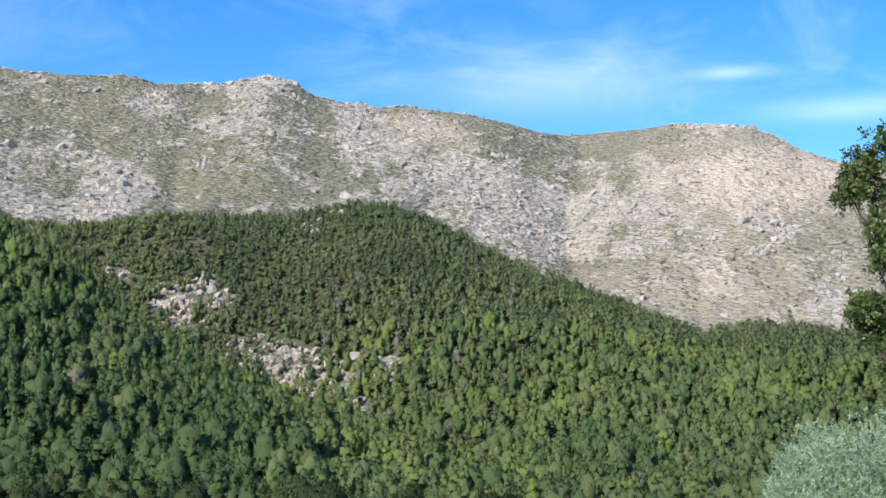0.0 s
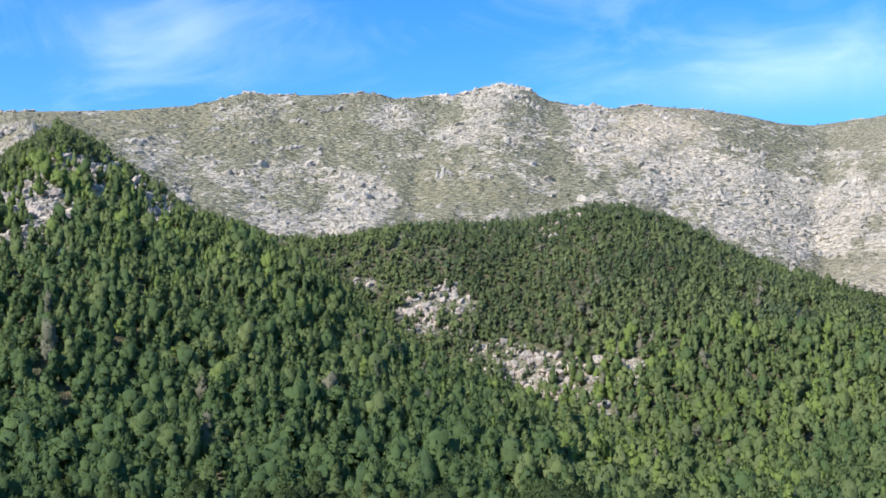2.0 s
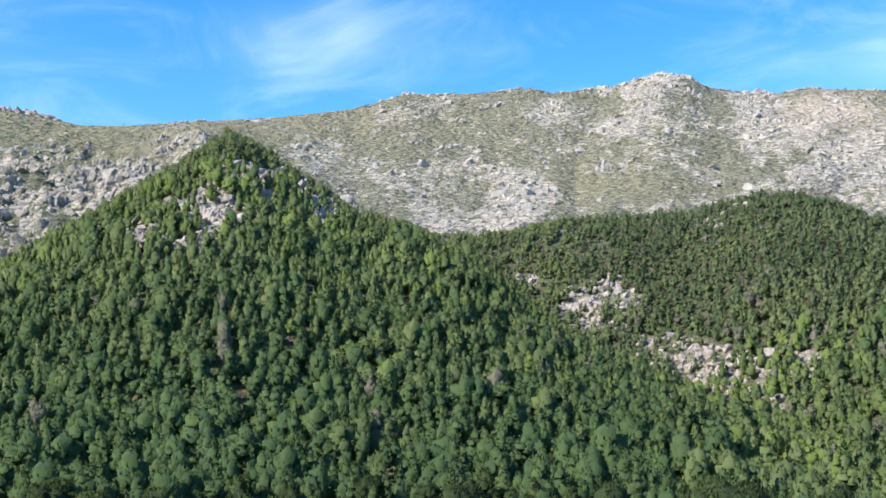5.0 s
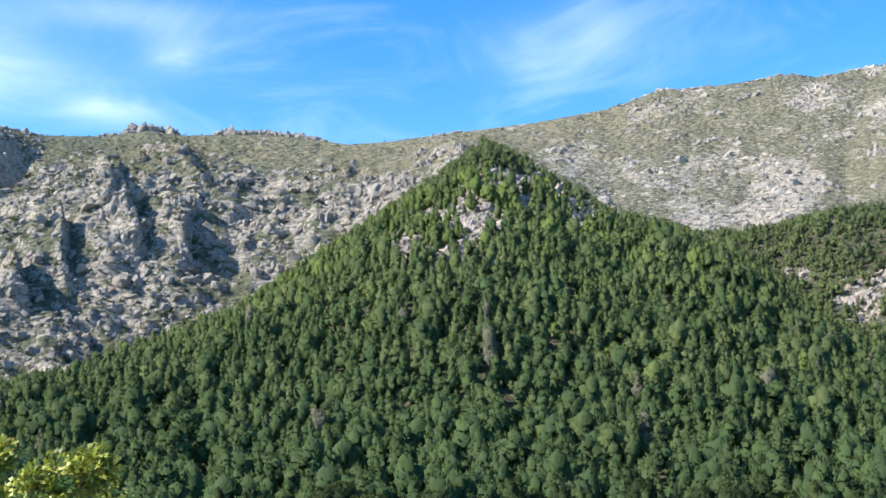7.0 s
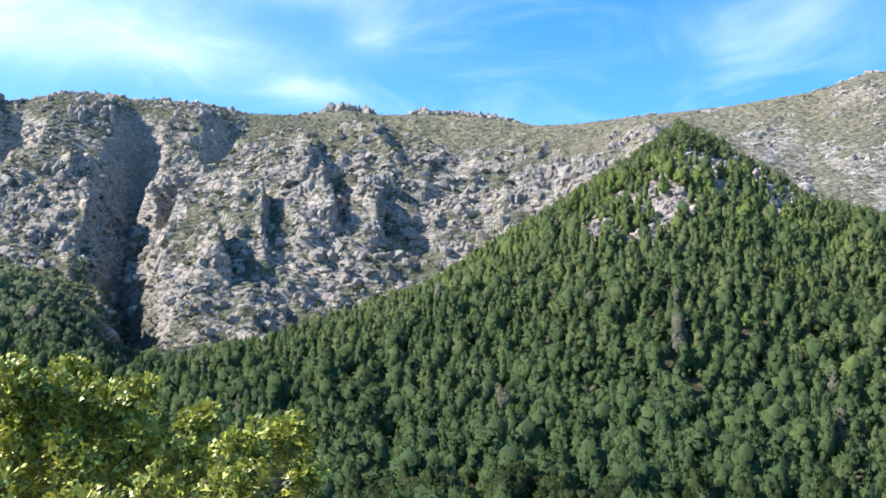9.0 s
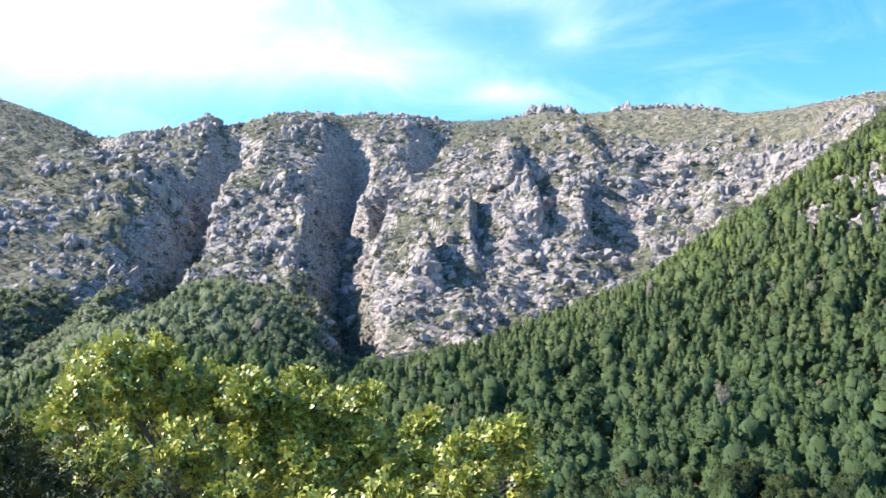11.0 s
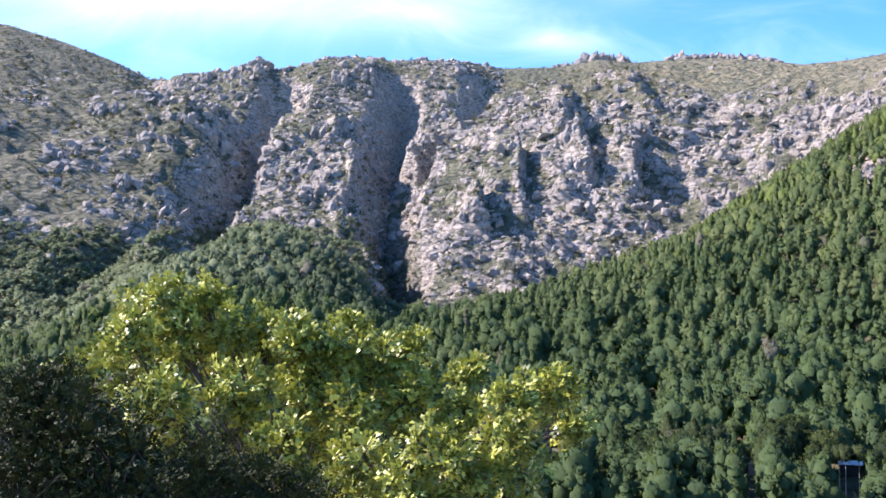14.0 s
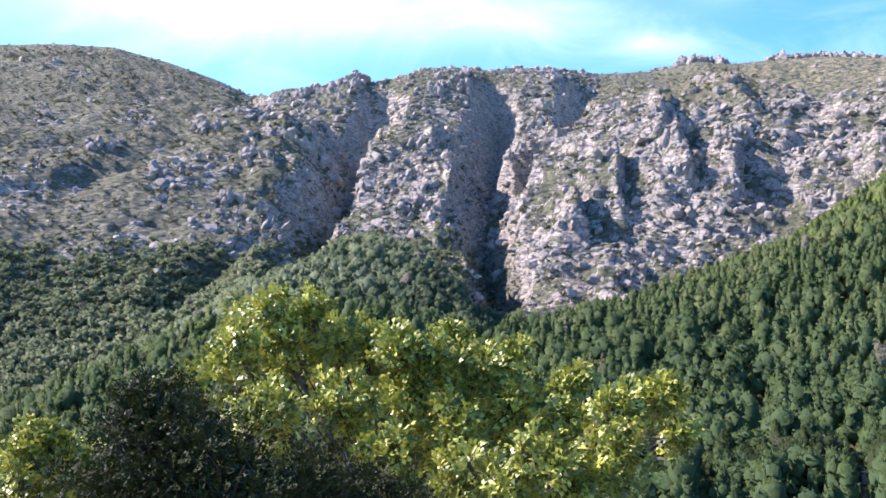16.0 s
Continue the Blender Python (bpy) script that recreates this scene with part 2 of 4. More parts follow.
OAK_GREEN = make_leaf("oak_leaves_green", (0.06, 0.10, 0.028), (0.14, 0.19, 0.05), (0.40, 0.16, 0.05), 0.42, 0.35, 0.96)
# dark evergreen leaves, with the shade below the oak put into the colour too
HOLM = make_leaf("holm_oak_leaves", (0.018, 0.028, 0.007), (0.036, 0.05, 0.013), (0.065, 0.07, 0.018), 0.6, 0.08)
SILVER = make_leaf("silver_needles", (0.16, 0.27, 0.15), (0.44, 0.54, 0.37), (0.28, 0.44, 0.22), 0.7, 0.25)
BARK = make_bark("pine_bark", (0.16, 0.11, 0.08), (0.30, 0.24, 0.19))
PALE_BARK = make_bark("pale_pine_bark", (0.36, 0.30, 0.24), (0.55, 0.48, 0.40))
OAK_BARK = make_bark("oak_bark", (0.07, 0.055, 0.045), (0.15, 0.13, 0.11))


# ---------------------------------------------------------------- mesh helpers
def numpy_mesh(name, verts, faces, material, smooth=False, attributes=None, normals=None):
    """A mesh from arrays; faces all have the same number of corners. normals: one a vertex, for soft crowns."""
    me = bpy.data.meshes.new(name)
    k = faces.shape[1]
    me.vertices.add(len(verts))
    me.vertices.foreach_set("co", np.ascontiguousarray(verts, dtype=np.float32).ravel())
    me.loops.add(faces.size)
    me.loops.foreach_set("vertex_index", np.ascontiguousarray(faces, dtype=np.int32).ravel())
    me.polygons.add(len(faces))
    me.polygons.foreach_set("loop_start", np.arange(0, faces.size, k, dtype=np.int32))
    me.polygons.foreach_set("use_smooth", np.full(len(faces), smooth))
    for key, values in (attributes or {}).items():
        at = me.attributes.new(key, "FLOAT", "POINT")
        at.data.foreach_set("value", np.ascontiguousarray(values, dtype=np.float32))
    me.update(calc_edges=True)
    if normals is not None:
        me.normals_split_custom_set_from_vertices(np.ascontiguousarray(normals, dtype=np.float32))
    me.materials.append(material)
    return me


def turns(angle):
    """Rotation matrices about z for an array of angles."""
    c, s, o, i = np.cos(angle), np.sin(angle), np.zeros_like(angle), np.ones_like(angle)
    return np.stack([np.stack([c, -s, o], 1), np.stack([s, c, o], 1), np.stack([o, o, i], 1)], 1)


def scattered(name, shapes, which, place, turn, size, material, tint=None):
    """Many small shapes joined into one mesh object. shapes: vertices, faces and, for crowns, normals; size: n x 3, turn: n x 3 x 3."""
    vs, fs, ts, ns, base = [], [], [], [], 0
    for k, (v, f, *soft) in enumerate(shapes):
        pick = np.nonzero(which == k)[0]
        if not len(pick):
            continue
        w = np.einsum("nij,nvj->nvi", turn[pick], v[None] * size[pick][:, None, :]) + place[pick][:, None, :]
        vs.append(w.reshape(-1, 3))
        fs.append((f[None] + (np.arange(len(pick)) * len(v))[:, None, None] + base).reshape(-1, f.shape[1]))
        if soft:
            ns.append(np.einsum("nij,vj->nvi", turn[pick], soft[0]).reshape(-1, 3))
        if tint is not None:
            ts.append(np.repeat(tint[pick], len(v)))
        base += len(pick) * len(v)
    me = numpy_mesh(name, np.concatenate(vs), np.concatenate(fs), material, bool(ns), {"tint": np.concatenate(ts)} if tint is not None else None, np.concatenate(ns) if ns else None)
    return tagged(new(name, me), kind="stuff")


def part(name, me, parent, label=""):
    ob = new(name, me)
    ob.parent = parent
    return tagged(ob, label=label)


# ---------------------------------------------------------------- noise over the plan
def lattice(ix, iy, seed):
    h = (ix * 374761393 + iy * 668265263 + seed * 974634777) & 0xFFFFFFFF
    h = ((h ^ (h >> 13)) * 1274126177) & 0xFFFFFFFF
    return ((h ^ (h >> 16)) & 0xFFFF) / 65535.0


def value_noise(x, y, seed):
    ix, iy = np.floor(x).astype(np.int64), np.floor(y).astype(np.int64)
    fx, fy = x - ix, y - iy
    fx, fy = fx * fx * (3 - 2 * fx), fy * fy * (3 - 2 * fy)
    a, b = lattice(ix, iy, seed), lattice(ix + 1, iy, seed)
    c, d = lattice(ix, iy + 1, seed), lattice(ix + 1, iy + 1, seed)
    return (a + (b - a) * fx) * (1 - fy) + (c + (d - c) * fx) * fy


def fbm(x, y, size, octaves, seed, ridged=False):
    """-1 to 1; features about `size` metres."""
    total, amp, norm = 0.0, 1.0, 0.0
    for o in range(octaves):
        ca, sa = math.cos(0.6 * o + seed), math.sin(0.6 * o + seed)
        n = value_noise((x * ca - y * sa) / size * 2**o + 31.7 * seed, (x * sa + y * ca) / size * 2**o, seed * 17 + o) * 2 - 1
        total = total + amp * (1 - 2 * np.abs(n) if ridged else n)
        norm += amp
        amp *= 0.5
    return total / norm


# ---------------------------------------------------------------- the land
# Three ridges, one behind the other: yaw to the left (degrees), height angle seen from the terrace, distance.
FRONT = np.array([(-60, -6.5, 430), (-10, -7.0, 430), (-2, -5.9, 480), (2.4, -4.3, 540), (5.3, -3.3, 590), (8.7, -2.0, 650), (10.9, -0.6, 690), (14, 0.8, 740),
                  (17, 3.3, 800), (19, 5.1, 840), (21.9, 6.8, 880), (24.8, 7.7, 930), (26.8, 9.1, 960), (29.6, 10.7, 990), (31.2, 11.4, 1000), (33.4, 10.0, 960),
                  (38.6, 6.9, 880), (44, 3.6, 770), (50, 1.7, 690), (54, 0.5, 640), (58.2, -0.5, 640), (60.4, 1.6, 780), (62, 3.1, 850), (64.2, 3.9, 900), (65.8, 3.6, 870),
                  (67.7, 2.5, 810), (70.9, 1.2, 740), (74.6, -1.2, 680), (78.5, -3.1, 640), (83, -5.0, 600), (110, -6, 560)])
MIDDLE = np.array([(-60, 1.5, 900), (-21, 1.6, 950), (-15, 2.3, 950), (-12.4, 2.0, 950), (-7.4, 3.8, 980), (-4.9, 4.7, 1000), (-1.7, 6.0, 1030), (0.9, 7.3, 1060),
                   (3.2, 8.15, 1080), (4.9, 8.2, 1085), (7.8, 7.5, 1090), (14.2, 7.4, 1080), (19, 6.7, 1060), (25, 7.8, 1080), (29, 10.0, 1100), (32.7, 12.1, 1130),
                   (35.7, 11.4, 1200), (38, 10.9, 1260), (41, 10.3, 1330), (43, 10.4, 1360), (45.5, 11.1, 1400), (47.4, 11.7, 1430), (50, 11.1, 1450), (53, 10.6, 1450),
                   (57, 8.4, 1420), (63, 9.0, 1400), (69, 9.8, 1450), (72, 10.4, 1500), (82, 10.2, 1500), (110, 9, 1500)])
SKYLINE = np.array([(-60, 8, 2000), (-30, 8.6, 2050), (-19.1, 10.35, 2050), (-17.6, 10.9, 2050), (-16.3, 11.55, 2050), (-15, 12.2, 2050), (-13.1, 12.4, 2050),
                    (-11.1, 12.5, 2050), (-9.45, 12.3, 2080), (-7.5, 12.15, 2120), (-5.8, 12.05, 2150), (-4.4, 12.25, 2150), (-2.6, 12.75, 2120), (-0.7, 13.1, 2100),
                    (2.1, 13.45, 2100), (3.6, 13.35, 2100), (5.3, 13.5, 2100), (7, 13.85, 2100), (8.1, 14.4, 2080), (9.4, 14.65, 2080), (10.6, 14.4, 2090),
                    (11.7, 14.15, 2100), (13.1, 14.1, 2120), (14.7, 13.95, 2130), (16.3, 14.25, 2150), (18.1, 14.1, 2150), (20.8, 14, 2150), (22.3, 14.05, 2120),
                    (24.9, 13.35, 2100), (28.5, 12.9, 2060), (31.2, 12.68, 2040), (33.3, 12.5, 2020), (36.3, 12.2, 2000), (38.3, 12.12, 2000), (40, 12.4, 2000),
                    (42.5, 12.65, 2000), (43.9, 12.65, 2000), (46.4, 12.55, 1980), (48.1, 12.75, 1970), (50.1, 12.42, 1950), (53, 12.38, 1860), (55, 12.7, 1780),
                    (57, 12.78, 1750), (58.5, 12.7, 1735), (60.2, 12.88, 1710), (62.2, 12.7, 1695), (63.5, 12.25, 1690), (64.5, 12.1, 1695), (65.2, 12.5, 1700),
                    (66.2, 12.15, 1700), (67.2, 11.85, 1715), (68.7, 11.75, 1740), (69.5, 11.55, 1750), (70.4, 11.3, 2200), (72.2, 12.1, 2250), (74.4, 12.8, 2280),
                    (77.1, 13.4, 2300), (79.8, 13.38, 2300), (82.3, 13.15, 2300), (110, 11, 2300)])
FRONT_DROP = np.array([(-60, 0), (-6, 0), (0, 8), (8, 16), (20, 10), (31, 25), (40, 35), (54, 30), (58, 12), (60.5, 0), (64, 2), (68, 14), (80, 22), (110, 10)])
MIDDLE_DROP = np.array([(-60, 10), (-12, 14), (0, 22), (6, 10), (14, 0), (30, 5), (33, 18), (44, 10), (50, 4), (56, 0), (69, 0), (72, 12), (110, 12)])


def along(table, yaw, column=1):
    return np.interp(yaw, table[:, 0], table[:, column])


YAWS = np.concatenate([np.arange(-180, -32, 4.0), np.arange(-32, -23, 0.6), np.arange(-23, 84.5, 0.14), np.arange(85, 100, 0.8), np.arange(100, 180, 4.0)])
RADII = np.concatenate([[0.01, 0.5, 1.5, 3, 4.5, 6, 8, 10, 13, 16, 20, 25, 32, 40, 55, 75, 100, 130, 165, 200, 230], np.arange(250, 560, 8.0), np.arange(560, 1120, 5.0),
                        np.arange(1120, 2340, 7.0), [2360, 2400, 2460, 2550, 2700, 3000, 3500, 4200, 4900]])


def hermite(xk, yk, x):
    """A smooth curve through knots that never overshoots."""
    h, d = np.diff(xk), np.diff(yk) / np.diff(xk)
    m = np.zeros(len(xk))
    same = d[:-1] * d[1:] > 0
    w1, w2 = 2 * h[1:] + h[:-1], h[1:] + 2 * h[:-1]
    with np.errstate(divide="ignore", invalid="ignore"):
        m[1:-1] = np.where(same, (w1 + w2) / (w1 / d[:-1] + w2 / d[1:]), 0)
    m[0], m[-1] = d[0], d[-1]
    i = np.clip(np.searchsorted(xk, x) - 1, 0, len(h) - 1)
    t = (x - xk[i]) / h[i]
    return ((1 + 2 * t) * (1 - t) ** 2 * yk[i] + t * (1 - t) ** 2 * h[i] * m[i] + t * t * (3 - 2 * t) * yk[i + 1] + t * t * (t - 1) * h[i] * m[i + 1])


def rise(angle, distance):
    return EYE + distance * math.tan(radians(angle))


def profile(yaw):
    """Heights over RADII in one direction."""
    y = yaw if -60 <= yaw <= 110 else (110 if yaw > 110 else -60)
    r1, r2, r3 = along(FRONT, y, 2), along(MIDDLE, y, 2), along(SKYLINE, y, 2)
    z1, z2, z3 = rise(along(FRONT, y), r1), rise(along(MIDDLE, y), r2), rise(along(SKYLINE, y), r3)
    back = 0.5 * (1 + math.cos(radians(min(180, max(0, abs(yaw - 30) - 70) * 2.2))))  # the slope behind the terrace rises gently
    z1, z2, z3 = z1 * back, z2 * back + 40 * (1 - back), z3 * back + 120 * (1 - back)
    d1, d2 = along(FRONT_DROP, y) * back, along(MIDDLE_DROP, y) * back
    xs = np.array([0, 5, 12, 30, 110, 300, r1, r1 + 45, r2, r2 + 60, r3, r3 + 120, 3000, 5000.0])
    zs = np.array([0, 0, -2.6, -8.5, -34 * back - 8, min(-46 * back - 4, z1 - 4), z1, z1 - d1, z2, z2 - d2, z3, z3 - 12, z3 - 150, z3 - 320])
    return hermite(xs, zs, RADII)


def gully(yaw, r, path, depth, width, r0, r1):
    """How deep a ravine cuts: path gives its yaw over the distance."""
    centre = np.interp(r, path[0], path[1]) + 0.7 * fbm(r, yaw * 0, 260, 3, 14)
    off = (yaw - centre) / width
    window = np.clip((r - r0) / 90, 0, 1) * np.clip((r1 - r) / 110, 0, 1)
    return depth * np.maximum(0, np.exp(-np.sqrt(off * off + 0.03)) - 0.1) * 1.3 * window * window * (3 - 2 * window)


def smooth01(v, low, high):
    t = np.clip((v - low) / (high - low), 0, 1)
    return t * t * (3 - 2 * t)


GY, GR = np.meshgrid(YAWS, RADII, indexing="ij")
GX, GN = -np.sin(np.radians(GY)) * GR, np.cos(np.radians(GY)) * GR
GZ = np.array([profile(yaw) for yaw in YAWS])
F1, F2, F3 = along(FRONT, GY, 2), along(MIDDLE, GY, 2), along(SKYLINE, GY, 2)


def distance(yaw, up):
    """The distance at which the smooth land behind the front ridge reaches a height angle."""
    i = int(np.argmin(np.abs(YAWS - yaw)))
    hit = np.nonzero((np.degrees(np.arctan2(BASE[i] - EYE, RADII)) >= up) & (RADII > along(FRONT, yaw, 2) + 45))[0]
    return float(RADII[hit[0]]) if len(hit) else float(along(SKYLINE, yaw, 2))


def ravine(path, depth, left, right, r0=None):
    """A cut that follows a line of directions down the mountain; left and right: the width of its walls in degrees."""
    knots = sorted((distance(yaw, up), yaw) for yaw, up in path)
    rk, yk = np.array([k[0] for k in knots]), np.array([k[1] for k in knots])
    centre = np.interp(GR, rk, yk) + 0.5 * fbm(GR, GY * 0, 110, 3, 14)
    off = GY - centre
    spread = 1 + 0.45 * fbm(GX, GN, 60, 3, 15)
    wall = np.where(off > 0, 1 - off / (left * spread), 1 + off / (right * spread))
    window = smooth01(GR, rk[0] - 60, rk[0] + 60) * (1 - smooth01(GR, rk[-1] - 70, rk[-1] + 60))
    return depth * np.clip(wall, 0, 1) ** 1.1 * window


BASE = GZ.copy()
# ravines: the great one, its side branch, the one to its left; then shallow ones on the long slopes
GZ -= ravine(((58.0, 0.8), (58.0, 3.0), (58.4, 5.0), (58.7, 7.0), (58.4, 9.2), (58.15, 11.4), (58.4, 12.3)), 76, 1.8, 1.5)
GZ -= ravine(((53.1, 11.9), (53.7, 10.8), (54.8, 9.7), (56.3, 8.35), (57.4, 7.2)), 64, 1.8, 1.2)
GZ -= ravine(((63.9, 11.6), (64.9, 9.25), (66.0, 7.0), (67.4, 3.9)), 72, 2.1, 1.2)
GZ -= ravine(((70.9, 10.6), (73.9, 9.3), (77.0, 7.8), (80.3, 6.0)), 12, 2.6, 2.6)
GZ -= ravine(((66.4, 7.3), (68.9, 5.3), (71.0, 3.6), (73.2, 1.7), (75.2, 0.2)), 17, 2.2, 2.0)
GZ -= gully(GY, GR, ((1050, 1400, 1800, 2100), (-5.2, -6.0, -6.4, -6.5)), 20, 1.2, 1080, 2050)
GZ -= gully(GY, GR, ((1100, 1500, 2000), (14.5, 13.6, 12.4)), 13, 1.0, 1080, 1950)
GZ -= gully(GY, GR, ((1100, 1400, 1800), (2.0, 1.0, 0.5)), 10, 1.2, 1100, 1850)
# roughness: broad on the open slopes, little under the woods, none on the terrace
wood = 1 - smooth01(GR, F1 - 30, F1 + 60) * np.where(GY > 23, 1, smooth01(GR, F2 - 60, F2 + 40))
far = smooth01(GR, 240, 600)
crag = smooth01(GY, 31, 40) * (1 - smooth01(GY, 69, 73)) * (1 - smooth01(GR, F2, F2 + 130) * np.where(GY < 53, 1, 0))
crest = 1 - 0.8 * np.exp(-(((GR - F3 + 60) / 130) ** 2)) - 0.5 * np.exp(-(((GR - F2) / 40) ** 2))
open_land = (1 - wood) * far * crest
ribs = fbm(np.radians(GY) * 1400, GR * 0.3, 75, 3, 6, True)  # buttresses that run down the fall line
GZ += open_land * (6 * crag * ribs + 9 * fbm(GX, GN, 190, 2, 1) + (6 + 9 * crag) * fbm(GX, GN, 70, 3, 2, True) + (3.4 + 4.6 * crag) * fbm(GX, GN, 20, 2, 3, True))
GZ += wood * far * 5 * fbm(GX, GN, 110, 3, 4) + smooth01(GR, 6, 40) * 0.25 * fbm(GX, GN, 3, 2, 5)



def reach(yaw, up):
    """The distance at which the land first reaches a height angle beyond the front ridge."""
    i = int(np.argmin(np.abs(YAWS - yaw)))
    hit = np.nonzero((np.degrees(np.arctan2(GZ[i] - EYE, RADII)) >= up) & (RADII > 900))[0]
    return float(RADII[hit[0]])


def buttress(yaw, low, high, wide, tall):
    """A rock rib that swells from one side and breaks off steeply on the other."""
    r0, r1 = reach(yaw, low), reach(yaw, high)
    off = (GY - yaw - 0.55 * fbm(GR, GY * 0 + yaw * 40, 55, 3, 61) - 0.006 * math.sin(7 * yaw) * (GR - r0)) / wide
    face = np.exp(-1.2 * np.maximum(off, 0)) * smooth01(off, -0.28, 0)
    ragged = GR + 34 * fbm(GX, GN, 40, 3, 63)
    return tall * face * smooth01(ragged, r0 - 45, r0 + 10) * (1 - smooth01(ragged, r1 - 10, r1 + 90)) * (1 + 0.6 * fbm(GX, GN, 28, 3, 62))


for yaw, low, high, wide, tall in ((50.0, 8.7, 9.7, 1.5, 27), (52.1, 5.4, 6.4, 1.4, 24), (48.9, 6.5, 7.8, 1.7, 31), (54.0, 4.0, 5.2, 1.9, 24),
                                   (46.3, 6.8, 7.9, 1.6, 27), (60.9, 5.0, 6.2, 1.2, 20), (61.6, 8.4, 9.6, 1.0, 14)):
    GZ += buttress(yaw, low, high, wide, tall)

# settle the far slopes so that the crests stand at the heights of the table
TOP = np.degrees(np.arctan2(GZ - EYE, GR)).max(axis=1) - along(SKYLINE, YAWS)
TOP = np.convolve(np.pad(TOP, 2, "edge"), np.ones(5) / 5, "valid") * ((YAWS > -24) & (YAWS < 86))
GZ -= GR * np.radians(TOP)[:, None] * smooth01(GR, F2 + 40, F3 - 200)


def height(yaw, r):
    i, j = np.interp(yaw, YAWS, np.arange(len(YAWS))), np.interp(r, RADII, np.arange(len(RADII)))
    i0, j0 = np.minimum(i.astype(int), len(YAWS) - 2), np.minimum(j.astype(int), len(RADII) - 2)
    u, v = i - i0, j - j0
    return (GZ[i0, j0] * (1 - u) + GZ[i0 + 1, j0] * u) * (1 - v) + (GZ[i0, j0 + 1] * (1 - u) + GZ[i0 + 1, j0 + 1] * u) * v


# bare ledges below the top of the wooded hill: yaw and height angle
LEDGES = ((30.5, 10.3), (29.6, 10.25), (28.8, 10.15), (28.0, 9.4), (27.3, 9.0), (26.5, 8.5), (25.8, 8.0), (28.9, 8.9), (29.6, 9.3), (32.9, 8.6), (32.1, 9.1), (31.4, 9.6), (30.8, 9.95), (32.6, 7.85), (31.6, 7.75),
          (30.7, 7.65), (30.0, 7.9), (33.6, 6.5), (32.3, 6.75), (26.5, 8.1), (35.0, 6.9), (34.2, 8.4))


def blob(yaw, up, cy, cu, wy, wu):
    return np.exp(-(((yaw - cy) / wy) ** 2) - ((up - cu) / wu) ** 2)


# the stony clearings between hill and spur: yaw, height angle, half widths
CLEARINGS = ((16.1, 4.6, 0.9, 0.35), (12.7, 3.6, 1.9, 1.0), (12.4, 2.5, 1.1, 0.6), (10.2, 1.2, 1.1, 0.5), (8.6, 0.9, 1.2, 0.7), (7.6, 0.0, 1.8, 1.0), (6.3, -1.0, 1.7, 0.8), (5.3, -1.6, 1.3, 0.6), (3.6, 0.4, 0.9, 0.35), (-5.4, 3.3, 0.9, 0.3))


def land_cover(yaw, r, z):
    """How wooded, grassy and sandy the land is, 0 to 1 each."""
    x, n = -np.sin(np.radians(yaw)) * r, np.cos(np.radians(yaw)) * r
    up = np.degrees(np.arctan2(z - EYE, r))
    f1, f2, f3 = along(FRONT, yaw, 2), along(MIDDLE, yaw, 2), along(SKYLINE, yaw, 2)
    ragged = 22 * fbm(x, n, 45, 3, 7)
    front = 1 - smooth01(r + ragged * 0.5, f1 + 5, f1 + 25)
    spur = (1 - smooth01(r + 2.6 * ragged, f2 - 130, f2 + 50)) * (yaw < 23)
    fringe = (1 - smooth01(r + 4 * ragged, f2 + 20, f2 + 110)) * smooth01(yaw, 5, 9) * (yaw < 24)
    woods = np.maximum(np.maximum(front, spur), fringe * 0.45)
    behind = r > f1 + 15
    gaps = 1.7 * sum(blob(yaw, up, *p) for p in CLEARINGS)
    gaps = np.where(behind, gaps + 0.5 * blob(yaw, up, 3.5, 1.0, 3.5, 1.8) + 0.9 * blob(yaw, up, -5.4, 3.2, 0.7, 0.25) + 0.8 * blob(yaw, up, -17, 1.3, 1.4, 0.3), 0)
    ledges = sum(blob(yaw, up, cy, cu - 0.22, 0.7, 0.42) for cy, cu in LEDGES)
    brow = np.where(r < f1 + 5, 1.5 * ledges + 1.5 * blob(yaw, up, 29.5, -5.2, 0.45, 0.5) + 1.0 * blob(yaw, up, 35.0, -5.8, 0.5, 0.9)
                    + 2.6 * blob(yaw, up, 40.9, -8.4, 0.45, 1.4) + 3.0 * blob(yaw, up, 36.4, -8.7, 0.62, 1.5), 0)
    woods = woods * (1 - 0.93 * smooth01((gaps + brow) * (1 + 1.9 * fbm(x, n, 24, 3, 8)), 0.22, 0.95))
    woods = woods * (1 - (r < f1 + 5) * 0.93 * np.clip(blob(yaw, up, 30.5, 8.4, 6.0, 2.2) + 0.8 * blob(yaw, up, 37.0, 6.6, 4.0, 1.5), 0, 1) * smooth01(fbm(x, n, 30, 3, 12), -0.75, -0.05))
    scattered_oaks = (yaw > 57) * (r > f1) * (1 - smooth01(up + 2.0 * fbm(x, n, 120, 2, 9), 0.5, 4.5))
    woods = np.maximum(woods, scattered_oaks * np.where(yaw > 70, 0.7, 0.7))
    grass = smooth01(up, 9.5, 11.5) * blob(yaw, up, 40, 12, 9, 1.6) + 0.6 * blob(yaw, up, 25, 12.7, 8, 1.6) + 0.5 * blob(yaw, up, 11, 9.6, 4, 1.4)
    sand = 1.4 * blob(yaw, up, -15.5, 9.8, 3.6, 1.5) + 0.2 * smooth01(-yaw, 4, 14) + 0.75 * blob(yaw, up, 1.5, 12.3, 2.2, 0.9) + 0.3 * blob(yaw, up, -12, 4.5, 6, 2.0)
    near = r < 40
    return np.where(near, 0.9, woods), np.clip(np.where(near, 0.3, grass), 0, 1), np.clip(np.where(near, 0, sand), 0, 1)


